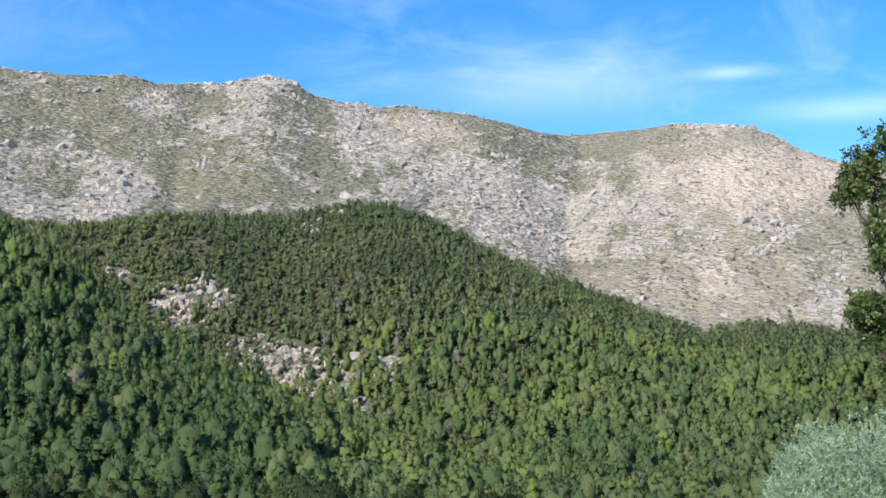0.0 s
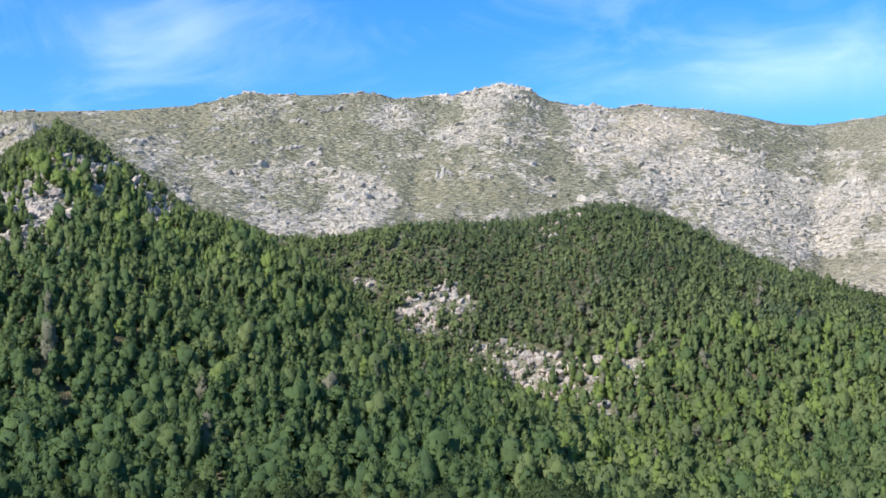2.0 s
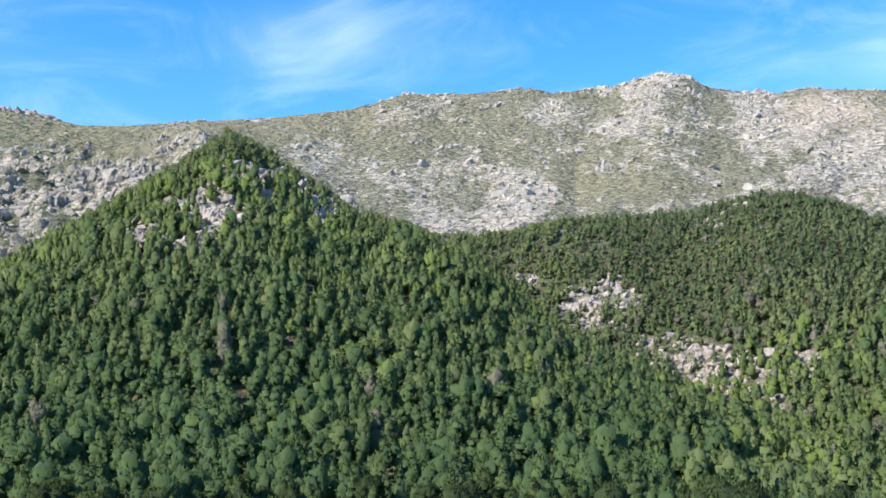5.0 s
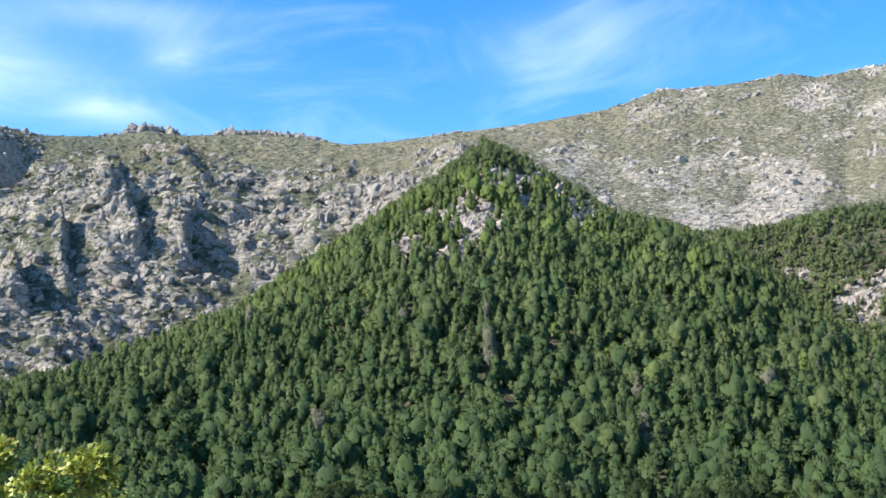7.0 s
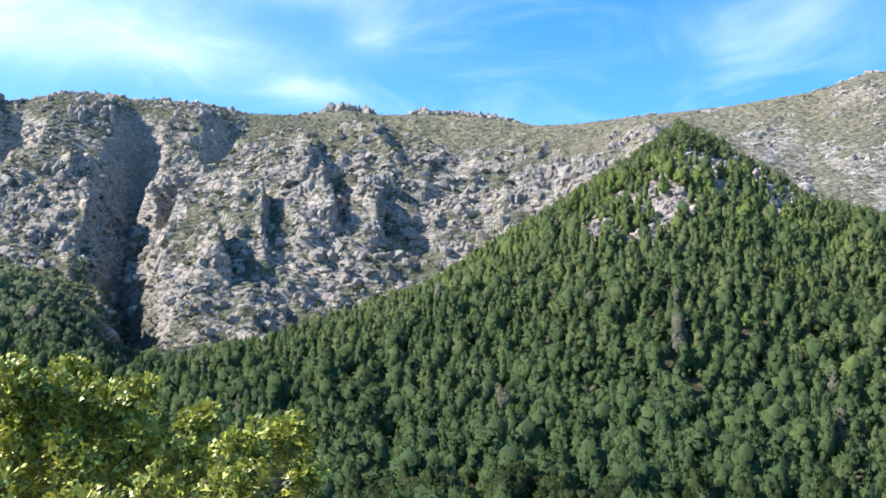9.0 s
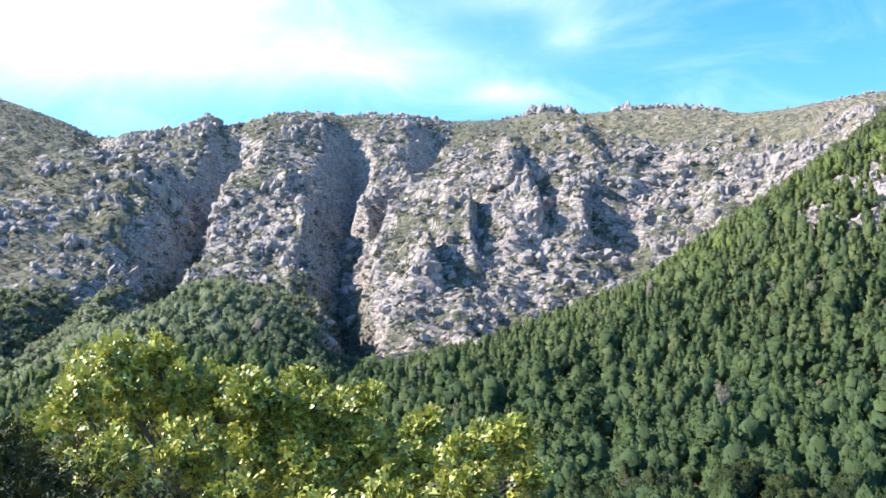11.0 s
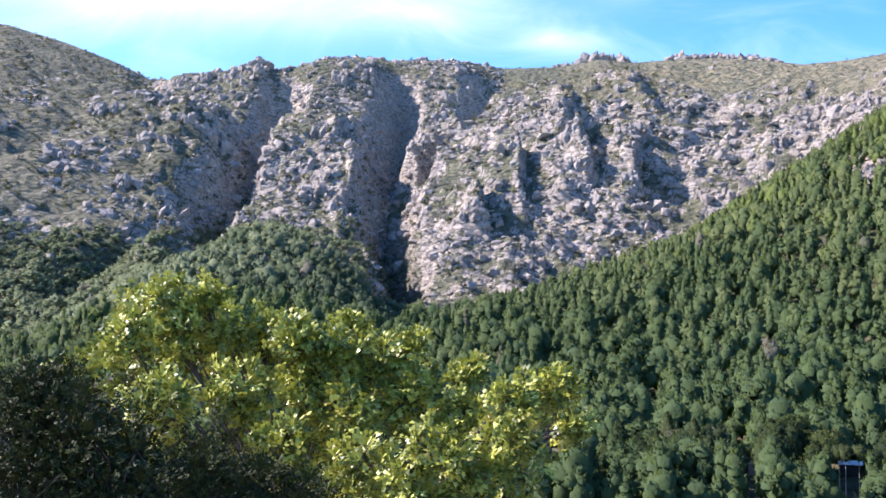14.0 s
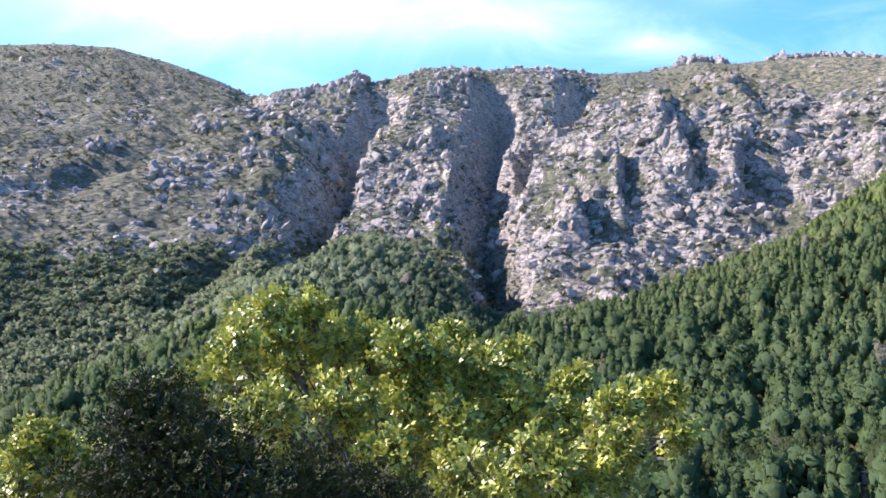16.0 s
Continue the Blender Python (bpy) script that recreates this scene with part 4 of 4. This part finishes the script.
def plant(count, yaw0, yaw1, r0, r1, gap, thin=1.0):
    """Places for trees where the land is wooded, no two too close."""
    yaw, r = spots(count, yaw0, yaw1, r0, r1)
    z = height(yaw, r)
    soil = land_cover(yaw, r, z)[0]
    x, n = -np.sin(np.radians(yaw)) * r, np.cos(np.radians(yaw)) * r
    keep = (rng.random(count) < soil * thin) & (fbm(x, n, 26, 2, 31) > rng.uniform(-1.0, -0.1, count) * np.where(r > 790, 1, 1.5))
    for hut_yaw, hut_r, half in HUT_CLEARINGS:
        keep &= ~((np.abs(yaw - hut_yaw) < half) & (np.abs(r - hut_r + 30) < 34))
    yaw, r, z = yaw[keep], r[keep], z[keep]
    cell = {}
    good = []
    px = xyz(yaw, r, z)
    for i in range(len(yaw)):
        key = (int(px[i, 0] // gap), int(px[i, 1] // gap))
        if key in cell:
            continue
        cell[key] = i
        good.append(i)
    return yaw[good], r[good], z[good]


def grow(n, r):
    """Heights and widths: a mixed wood of old and young trees, smaller towards the tree line."""
    tall = 7.5 + 11.5 * rng.random(n) ** 1.2
    wide = (2.8 + tall * rng.uniform(0.27, 0.57, n)) * (1 - 0.15 * smooth01(r, 760, 980)) * (1.25 - 0.25 * smooth01(r, 380, 620))
    tall = tall * (1 - 0.4 * smooth01(r, 760, 980)) * (1.1 - 0.1 * smooth01(r, 380, 620))
    return tall, wide


# the pines nearest to the terrace, each a tree of its own
TRUNKS = [trunk_mesh("trunk", 0.8, 0.016, BARK) for _ in range(1)]
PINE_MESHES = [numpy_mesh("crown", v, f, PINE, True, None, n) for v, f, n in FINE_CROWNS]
PINE_KINDS = []
for k, me in enumerate(PINE_MESHES):
    pine = new("pine_tree")
    part("trunk", TRUNKS[0], pine, "slender grey-brown trunk")
    part("crown", me, pine)
    tagged(pine, ("green pine tree with a pointed open crown" if k in (0, 2, 4) else "green pine tree with a broad rounded crown") + " on a wooded slope", "tree", "pines of the lower slope")
    PINE_KINDS.append(pine)
yaw, r, z = plant(60000, -22.5, 84, 300, 570, 7.2)
order = np.argsort(np.where(r > 338, r, r + 400))  # the first rows that stand clear of the terrace
yaw, r, z = yaw[order], r[order], z[order]
single = min(300, len(yaw))
tall, wide = grow(len(yaw), r)
for i in range(single):
    m = Matrix.Translation((-math.sin(radians(yaw[i])) * r[i], math.cos(radians(yaw[i])) * r[i], z[i] - 0.3)) @ Matrix.Rotation(random.uniform(0, 6.28), 4, "Z")
    k = i % len(PINE_KINDS)
    size = (wide[i], wide[i], tall[i])
    if i < len(PINE_KINDS):
        ob = PINE_KINDS[k]
        ob.matrix_basis = m
    else:
        ob = copy_thing(PINE_KINDS[k], m)
    ob.scale = size
yaw, r, z, tall, wide = yaw[single:], r[single:], z[single:], tall[single:], wide[single:]


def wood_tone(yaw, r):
    """Sun, haze and shade put into the tint: lighter on the right-hand spur and high on the hill, darker in the oak and
    pine at its foot and on the left spur.
    """
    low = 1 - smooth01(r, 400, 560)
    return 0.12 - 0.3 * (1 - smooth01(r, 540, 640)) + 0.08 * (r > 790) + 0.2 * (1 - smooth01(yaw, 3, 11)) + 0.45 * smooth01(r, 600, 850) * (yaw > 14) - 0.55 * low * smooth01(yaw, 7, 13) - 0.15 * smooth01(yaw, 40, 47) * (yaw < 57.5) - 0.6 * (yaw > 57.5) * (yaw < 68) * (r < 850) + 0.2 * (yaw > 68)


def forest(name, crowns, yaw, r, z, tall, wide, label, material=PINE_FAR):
    n = len(yaw)
    x, m = -np.sin(np.radians(yaw)) * r, np.cos(np.radians(yaw)) * r
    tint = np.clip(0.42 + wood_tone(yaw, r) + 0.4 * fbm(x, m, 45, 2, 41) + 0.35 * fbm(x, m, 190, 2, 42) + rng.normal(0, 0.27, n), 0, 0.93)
    tint[rng.random(n) < 0.012 + 0.07 * np.exp(-(((yaw - 5) / 3.5) ** 2)) * (r > 600)] = 1.0  # a few dry trees, more round the clearings
    ob = scattered(name, crowns, rng.integers(0, len(crowns), n), xyz(yaw, r, z - 0.4), tumble(n, 0.05), np.stack([wide, wide, tall], 1), material, tint)
    return tagged(ob, label, "forest")


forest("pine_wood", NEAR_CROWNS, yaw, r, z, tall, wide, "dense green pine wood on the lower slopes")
low, top = plant(80000, -22.5, 84, 570, 790, 6.2), plant(150000, -22.5, 84, 790, 1210, 5.1, 0.85)
yaw, r, z = (np.concatenate(p) for p in zip(low, top))
tall, wide = grow(len(yaw), r)
brow = np.where((yaw > 20) & (yaw < 60), 1 - 0.45 * smooth01(r, along(FRONT, yaw, 2) - 190, along(FRONT, yaw, 2) - 40), 1)  # stunted along the brow
tall, wide = tall * brow, wide * brow
vary = np.where(r > 790, 0.7 + 0.5 * rng.random(len(yaw)), 1)
tall, wide = tall * vary, wide * (0.25 + 0.75 * vary)
near = r < 790
hill = near & ((yaw < 57.5) | (r < 600))
slope = near & ~hill
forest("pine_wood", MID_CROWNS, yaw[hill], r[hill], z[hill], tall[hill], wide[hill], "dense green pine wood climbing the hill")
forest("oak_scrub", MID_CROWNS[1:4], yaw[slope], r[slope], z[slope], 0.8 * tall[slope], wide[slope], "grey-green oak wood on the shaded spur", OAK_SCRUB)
high = ~near & (yaw < 57)
left = ~near & (yaw >= 57)
forest("pine_wood", FAR_CROWNS, yaw[high], r[high], z[high], tall[high], wide[high], "far green pine wood below the bare granite", PINE_HAZED)
forest("oak_scrub", FAR_CROWNS[1:3], yaw[left], r[left], z[left], 0.75 * tall[left], 1.35 * wide[left], "low oak wood on the shaded flank, haze put into its grey-green", OAK_SCRUB)

# scrub on the open mountain
yaw, r = spots(36000, -22.5, 84, 800, 2250)
z = height(yaw, r)
soil, grass, sand = land_cover(yaw, r, z)
x, n = -np.sin(np.radians(yaw)) * r, np.cos(np.radians(yaw)) * r
keep = rng.random(len(yaw)) < np.clip(smooth01(fbm(x, n, 55, 3, 51) + 0.6 * smooth01(yaw, 34, 50), -0.1, 0.5), 0.14, 1) * (1 - 0.75 * grass) * (1 - 0.3 * sand) * 0.75 * (1 - 0.9 * smooth01(r, along(SKYLINE, yaw, 2) - 190, along(SKYLINE, yaw, 2) - 120))
yaw, r, z = yaw[keep], r[keep], z[keep]
wide = rng.uniform(2.2, 6.0, len(yaw)) * (1 + 0.4 * (yaw > 45))
forest("mountain_scrub", BUSHES, yaw, r, z, wide * rng.uniform(0.5, 0.8, len(yaw)), wide, "olive-green broom and juniper scrub between granite blocks", SCRUB)


# ---------------------------------------------------------------- trees beside the terrace
def leaf_shape(lobes, curl):
    """A lobed leaf one metre long, folded along its rib."""
    rib = [(0, 0, 0), (0.33, 0, 0.02), (0.7, 0, 0.0), (1.0, 0, -curl)]
    side = [(0.1, 0.05), (0.35, 0.22), (0.5, 0.15), (0.72, 0.27), (0.88, 0.15)] if lobes else [(0.1, 0.06), (0.4, 0.19), (0.75, 0.15)]
    v = [np.array(p) for p in rib]
    f = []
    for s in (1, -1):
        b = len(v)
        v += [np.array((x, s * w, 0.35 * w - curl * x * x)) for x, w in side]
        chain = [0] + list(range(b, b + len(side))) + [3]
        mids = [0, 1, 1, 2, 2, 3] if lobes else [0, 1, 2, 3]
        for k in range(len(chain) - 1):
            a, c, m = chain[k], chain[k + 1], mids[min(k, len(mids) - 1)]
            if len({a, c, m}) == 3:
                f.append((a, c, m) if s < 0 else (c, a, m))
        if lobes:
            f += [((0, b, 1) if s > 0 else (b, 0, 1))]
    return np.array(v), np.array(f)


LOBED = [leaf_shape(True, c) for c in (0.05, 0.2, 0.35)]
PLAIN = [leaf_shape(False, c) for c in (0.05, 0.2)]


def tube(points, radii, sides=7):
    v, f = [], []
    for k, p in enumerate(points):
        d = Vector(points[min(k + 1, len(points) - 1)]) - Vector(points[max(k - 1, 0)])
        q = d.to_track_quat("Z", "Y")
        for s in range(sides):
            a = 2 * math.pi * s / sides
            v.append(Vector(p) + q @ Vector((math.cos(a) * radii[k], math.sin(a) * radii[k], 0)))
    for k in range(len(points) - 1):
        for s in range(sides):
            f.append((k * sides + s, k * sides + (s + 1) % sides, (k + 1) * sides + (s + 1) % sides, (k + 1) * sides + s))
    return np.array([list(p) for p in v]), np.array(f)


def spray(tips, per_tip, reach, leaf, shapes, up=0.5, ways=None):
    """Leaves in rosettes round the ends of twigs, each pointing outwards; ways: the twigs' own directions."""
    tips = np.array(tips)
    n = len(tips) * per_tip
    centre = np.repeat(tips, per_tip, axis=0)
    d = rng.normal(size=(n, 3))
    d[:, 2] += up
    if ways is not None:
        d += 0.35 * np.repeat(np.array(ways), per_tip, axis=0)
    d /= np.linalg.norm(d, axis=1)[:, None]
    place = centre + d * reach * rng.uniform(0.1, 1.0, n)[:, None]
    face = np.array([0, 0, 0.55]) + rng.normal(0, 0.6, (n, 3))  # blades turn their faces up and outwards
    if ways is not None:
        face += 0.7 * np.repeat(np.array(ways), per_tip, axis=0)
    side = np.cross(face, d)
    side /= np.linalg.norm(side, axis=1)[:, None]
    turn = np.stack([d, side, np.cross(d, side)], 2)
    size = (leaf * rng.uniform(0.65, 1.25, n))[:, None] * np.ones(3)
    which = rng.integers(0, len(shapes), n)
    vs, fs, base = [], [], 0
    for k, (v, f) in enumerate(shapes):
        p = np.nonzero(which == k)[0]
        w = np.einsum("nij,nvj->nvi", turn[p], v[None] * size[p][:, None, :]) + place[p][:, None, :]
        vs.append(w.reshape(-1, 3))
        fs.append((f[None] + (np.arange(len(p)) * len(v))[:, None, None] + base).reshape(-1, 3))
        base += len(p) * len(v)
    return np.concatenate(vs), np.concatenate(fs)


def at(yaw, up, r):
    """A place by its direction from the terrace and its distance."""
    a = radians(yaw)
    return Vector((-math.sin(a) * r, math.cos(a) * r, EYE + r * math.tan(radians(up))))


def leafy_tree(name, root, boughs, leaf_material, bark, shapes, leaf, per_tip, reach, label, category="tree", twigs=26, spread=0.5, thick=0.09):
    """A tree: a leaning trunk, a limb to every bough, twigs round each bough's middle and tufts of leaves on the twigs.
    boughs: (middle, radius) of each leafy bough."""
    thing = new(name)
    thing.location = root
    tagged(thing, label, category)
    top = sum((b[0] for b in boughs), Vector()) / len(boughs)
    fork = root.lerp(top, 0.45)
    v, f = tube([Vector((0, 0, -0.3)), (fork - root) * 0.5 + Vector((0.06, 0.03, 0)), fork - root], [thick, thick * 0.8, thick * 0.65])
    part("trunk", numpy_mesh("trunk", v, f, bark, True), thing)
    tips, ways, vs, fs, base = [], [], [], [], 0
    for mid, rad in boughs:
        a, b = fork - root, mid - root
        bend = a.lerp(b, 0.5) + Vector((random.uniform(-0.2, 0.2), random.uniform(-0.2, 0.2), 0.12)) * rad
        v, f = tube([a, bend, b], [thick * 0.5, thick * 0.34, thick * 0.16], 6)
        part("limb", numpy_mesh("limb", v, f, bark, True), thing)
        for _ in range(twigs):
            d = Vector((random.gauss(0, 1), random.gauss(0, 1), random.gauss(0.25, 1))).normalized() * rad * random.uniform(0.3, 1.3) ** 0.8
            tip = b + d
            tips.append(tip)
            ways.append(d.normalized()[:])
            v, f = tube([b.lerp(bend, random.uniform(0, 0.5)), b + d * 0.55 + Vector((0, 0, 0.04)), tip], [0.11 * thick, 0.07 * thick, 0.03 * thick], 4)
            vs.append(v)
            fs.append(f + base)
            base += len(v)
    tagged(part("twig_work", numpy_mesh("twig_work", np.concatenate(vs), np.concatenate(fs), bark, True), thing), kind="stuff")
    v, f = spray(tips, per_tip, reach, leaf, shapes, ways=ways)
    tagged(part("crown", numpy_mesh("crown", v, f, leaf_material), thing), kind="stuff")
    return thing


def foot(yaw, r):
    return Vector((-math.sin(radians(yaw)) * r, math.cos(radians(yaw)) * r, float(height(np.array([float(yaw)]), np.array([float(r)]))[0])))


def staggered(boughs, reach):
    """The same boughs, some nearer and some farther, so that light falls in between."""
    eye = Vector((0, 0, EYE))
    return [(eye + (mid - eye) * (1 + random.uniform(-reach, reach)), rad) for mid, rad in boughs]


# the boughs of the oak's sunlit shell: yaw, height angle, radius; a second bough hangs in the shade behind each
OAK_SHELL = ((70.4, 0.2, 0.14), (69.1, 0.6, 0.13), (67.4, 0.5, 0.13), (71.0, -1.3, 0.14), (68.6, -1.5, 0.16), (66.2, -1.0, 0.15), (64.8, -0.9, 0.13), (63.2, -1.3, 0.13), (61.9, -1.9, 0.14), (60.4, -1.0, 0.11),
             (59.2, -2.3, 0.15), (57.5, -1.8, 0.11), (73.2, -3.1, 0.14), (57.6, -4.0, 0.15), (62.8, -4.0, 0.17), (66.0, -4.0, 0.18), (60.2, -5.0, 0.17), (54.5, -3.1, 0.09), (55.0, -5.0, 0.14), (52.4, -4.4, 0.13),
             (50.4, -3.8, 0.11), (52.6, -6.3, 0.16), (56.2, -7.2, 0.18), (59.8, -7.9, 0.2), (63.4, -6.8, 0.18), (54.0, -8.8, 0.2), (69.4, -4.4, 0.18), (57.4, -9.6, 0.22))
boughs = [(at(yaw, up, 8.6 + 0.2 * up), rad) for yaw, up, rad in OAK_SHELL] + [(at(yaw + random.uniform(-0.8, 0.8), up - 1.6, 9.2 + 0.1 * up), 1.2 * rad) for yaw, up, rad in OAK_SHELL]
leafy_tree("oak_tree", foot(64, 8.6), staggered(boughs, 0.05), OAK, OAK_BARK, LOBED, 0.11, 10, 0.045, "sunlit yellow-green oak tree below the terrace", twigs=30, thick=0.03)
leafy_tree("oak_sapling", foot(79.5, 9.2), [(at(79.8, -5.5, 9.0), 0.16), (at(80.7, -6.7, 9.0), 0.18), (at(78.3, -6.5, 9.0), 0.15), (at(79.4, -8.0, 9.0), 0.22), (at(77.3, -7.0, 9.0), 0.12), (at(80.8, -9.2, 9.0), 0.25)],
           OAK, OAK_BARK, LOBED, 0.125, 9, 0.045, "young yellow-green oak in front of the valley", twigs=30, thick=0.04)
# the lower right boughs fill the oak's own shaded foot with dark leaves
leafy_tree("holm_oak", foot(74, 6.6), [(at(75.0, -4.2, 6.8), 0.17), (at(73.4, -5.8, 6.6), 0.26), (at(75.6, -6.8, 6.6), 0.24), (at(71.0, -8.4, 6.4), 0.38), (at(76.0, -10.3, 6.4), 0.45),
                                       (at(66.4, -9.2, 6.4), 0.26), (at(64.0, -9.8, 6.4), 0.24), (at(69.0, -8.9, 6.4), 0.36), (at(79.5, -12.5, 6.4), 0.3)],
           HOLM, OAK_BARK, PLAIN, 0.085, 34, 0.13, "dark evergreen holm oak with shade put into its near-black leaves", twigs=40, thick=0.07)
leafy_tree("roadside_oak", foot(-27.0, 12.5), [(at(-19.8, 9.9, 12.5), 0.15), (at(-20.9, 10.7, 12.4), 0.22), (at(-19.3, 8.8, 12.5), 0.13), (at(-20.4, 9.0, 12.5), 0.17), (at(-20.6, 6.9, 12.4), 0.15),
                                               (at(-21.3, 6.1, 12.3), 0.22), (at(-20.6, 5.6, 12.3), 0.13), (at(-19.6, 3.3, 12.3), 0.12), (at(-20.4, 2.9, 12.5), 0.2), (at(-20.0, 2.2, 12.4), 0.14),
                                               (at(-21.4, 2.2, 12.4), 0.28), (at(-21.0, 0.6, 12.4), 0.16), (at(-24.5, 7.5, 12.5), 0.5), (at(-24.6, 12.0, 12.5), 0.45), (at(-23.2, 3.5, 12.5), 0.4)],
           OAK_GREEN, OAK_BARK, LOBED, 0.1, 15, 0.06, "green oak tree with a few orange leaves", twigs=22, thick=0.03)


def silver_bush(root, heads):
    thing = new("juniper_bush")
    thing.location = root
    tagged(thing, "silvery blue-green juniper bush with feathery shoots", "bush")
    v, f = tube([Vector((0, 0, -0.2)), Vector((0.05, 0, 0.4)), Vector((0, 0.05, 0.9))], [0.06, 0.05, 0.03])
    part("trunk", numpy_mesh("trunk", v, f, OAK_BARK, True), thing)
    tips = []
    for mid, rad in heads:
        for _ in range(40):
            d = Vector((random.gauss(0, 1), random.gauss(0, 1), random.gauss(0.3, 1))).normalized() * rad * random.uniform(0.45, 1.0)
            for k in range(5):  # a feathery shoot that points outwards and up
                tips.append(mid - root + d * (1 + 0.09 * k) + Vector((0, 0, 0.045 * k)))
    v, f = spray(tips, 8, 0.05, 0.055, [(p[0] * np.array([1.0, 0.5, 1]), p[1]) for p in PLAIN], 0.8)
    tagged(part("foliage", numpy_mesh("foliage", v, f, SILVER), thing), kind="stuff")
    return thing


silver_bush(foot(-20, 8.0), [(at(-17.4, -4.4, 8.0), 0.16), (at(-16.2, -5.5, 8.0), 0.14), (at(-15.5, -7.0, 8.0), 0.12), (at(-18.7, -4.7, 7.9), 0.2), (at(-19.7, -4.3, 8.0), 0.18), (at(-20.9, -3.5, 8.0), 0.2),
                             (at(-17.6, -6.8, 7.9), 0.24), (at(-20.4, -5.6, 7.9), 0.26), (at(-22.8, -3.8, 8.0), 0.3), (at(-19.4, -8.0, 7.9), 0.26), (at(-22.5, -7.6, 8.0), 0.4)])


# ---------------------------------------------------------------- huts below the wood
WHITEWASH = Mat("whitewash", 0.9)
WHITEWASH.colour(WHITEWASH.mix(WHITEWASH.ramp(WHITEWASH.noise(0.8, 4), 0.4, 0.7), (0.78, 0.77, 0.74), (0.60, 0.58, 0.54)))
STONE_WALL = Mat("stone_wall", 0.95)
STONE_WALL.colour(STONE_WALL.mix(STONE_WALL.ramp(STONE_WALL.noise(0.5, 4), 0.4, 0.65), (0.45, 0.36, 0.27), (0.28, 0.22, 0.17)))
ROOF_TILE = Mat("roof_tile", 0.9)
ROOF_TILE.colour(ROOF_TILE.mix(ROOF_TILE.ramp(ROOF_TILE.noise(0.6, 4), 0.4, 0.65), (0.42, 0.30, 0.22), (0.30, 0.20, 0.15)))
# wood of door and window; on the white-roofed hut it paints the walls' shade
WOOD_AND_SHADE = Mat("dark_wood_and_wall_shade", 0.8)
WOOD_AND_SHADE.colour(WOOD_AND_SHADE.mix(WOOD_AND_SHADE.noise(0.2, 4), (0.05, 0.04, 0.03), (0.10, 0.07, 0.05)))


def box_mesh(name, size, material, bevel=0.03):
    bm = bmesh.new()
    bmesh.ops.create_cube(bm, size=1)
    bmesh.ops.scale(bm, vec=size, verts=bm.verts)
    bmesh.ops.bevel(bm, geom=bm.edges[:], offset=bevel, segments=1, affect="EDGES")
    me = bpy.data.meshes.new(name)
    bm.to_mesh(me)
    bm.free()
    me.materials.append(material.m)
    return me


def hut(yaw, r, wide, deep, tall, walls, roof, label, turn=0.0):
    """A small gabled hut with a door and one window towards the valley."""
    thing = new("hut")
    thing.location = foot(yaw, r)
    thing.rotation_euler = (0, 0, radians(yaw + turn))
    tagged(thing, label, "hut")
    bm = bmesh.new()
    half, d = wide / 2, deep / 2
    front = [bm.verts.new(p) for p in ((-half, -d, -1.5), (half, -d, -1.5), (half, -d, tall), (0, -d, tall + 0.9), (-half, -d, tall))]
    rear = [bm.verts.new((v.co.x, d, v.co.z)) for v in front]
    bm.faces.new(front)
    bm.faces.new(rear[::-1])
    for k in range(5):
        bm.faces.new((front[k], rear[k], rear[(k + 1) % 5], front[(k + 1) % 5]))
    me = bpy.data.meshes.new("hut_body")
    bm.to_mesh(me)
    bm.free()
    me.materials.append(walls.m)
    part("body", me, thing)
    pitch = math.atan2(0.9, half)
    for side in (-1, 1):
        slope = part("roof_slope", box_mesh("roof_slope", (half / math.cos(pitch) + 0.35, deep + 0.6, 0.14), roof), thing)
        slope.location = (side * (half / 2 + 0.1), 0, tall + 0.50)
        slope.rotation_euler = (0, side * pitch, 0)
    door = part("door", box_mesh("door", (0.95, 0.08, 2.0), WOOD_AND_SHADE), thing, "dark wooden door")
    door.location = (-wide * 0.18, -d - 0.03, 1.0)
    pane = part("window", box_mesh("window", (0.8, 0.08, 0.7), WOOD_AND_SHADE), thing, "small dark window")
    pane.location = (wide * 0.26, -d - 0.03, 1.5)
    return thing


# the walls are dark because their shade is put into the colour
hut(36.4, 364, 4.0, 6.4, 3.4, WOOD_AND_SHADE, WHITEWASH, "hut with shade-dark walls and a white roof behind tall pine trunks", 90)
hut(40.9, 362, 5.4, 4.0, 2.2, STONE_WALL, ROOF_TILE, "low tan stone hut in a forest clearing", -8)
TALL_TRUNK = trunk_mesh("bare_trunk", 11.5, 0.19, PALE_BARK, 8)
HIGH_CROWN = numpy_mesh("high_crown", FINE_CROWNS[1][0] * np.array([4.6, 4.6, 5.5]) + np.array([0, 0, 10.2]), FINE_CROWNS[1][1], PINE, True, None, FINE_CROWNS[1][2])
for yaw, r in ((36.9, 338), (36.62, 336), (36.02, 337), (35.3, 332)):
    tree = new("tall_pine")
    tree.location = foot(yaw, r)
    tagged(tree, "tall pine with a long bare pale trunk", "tree", "tall pines by the hut")
    part("trunk", TALL_TRUNK, tree, "long bare pale trunk")
    part("crown", HIGH_CROWN, tree)
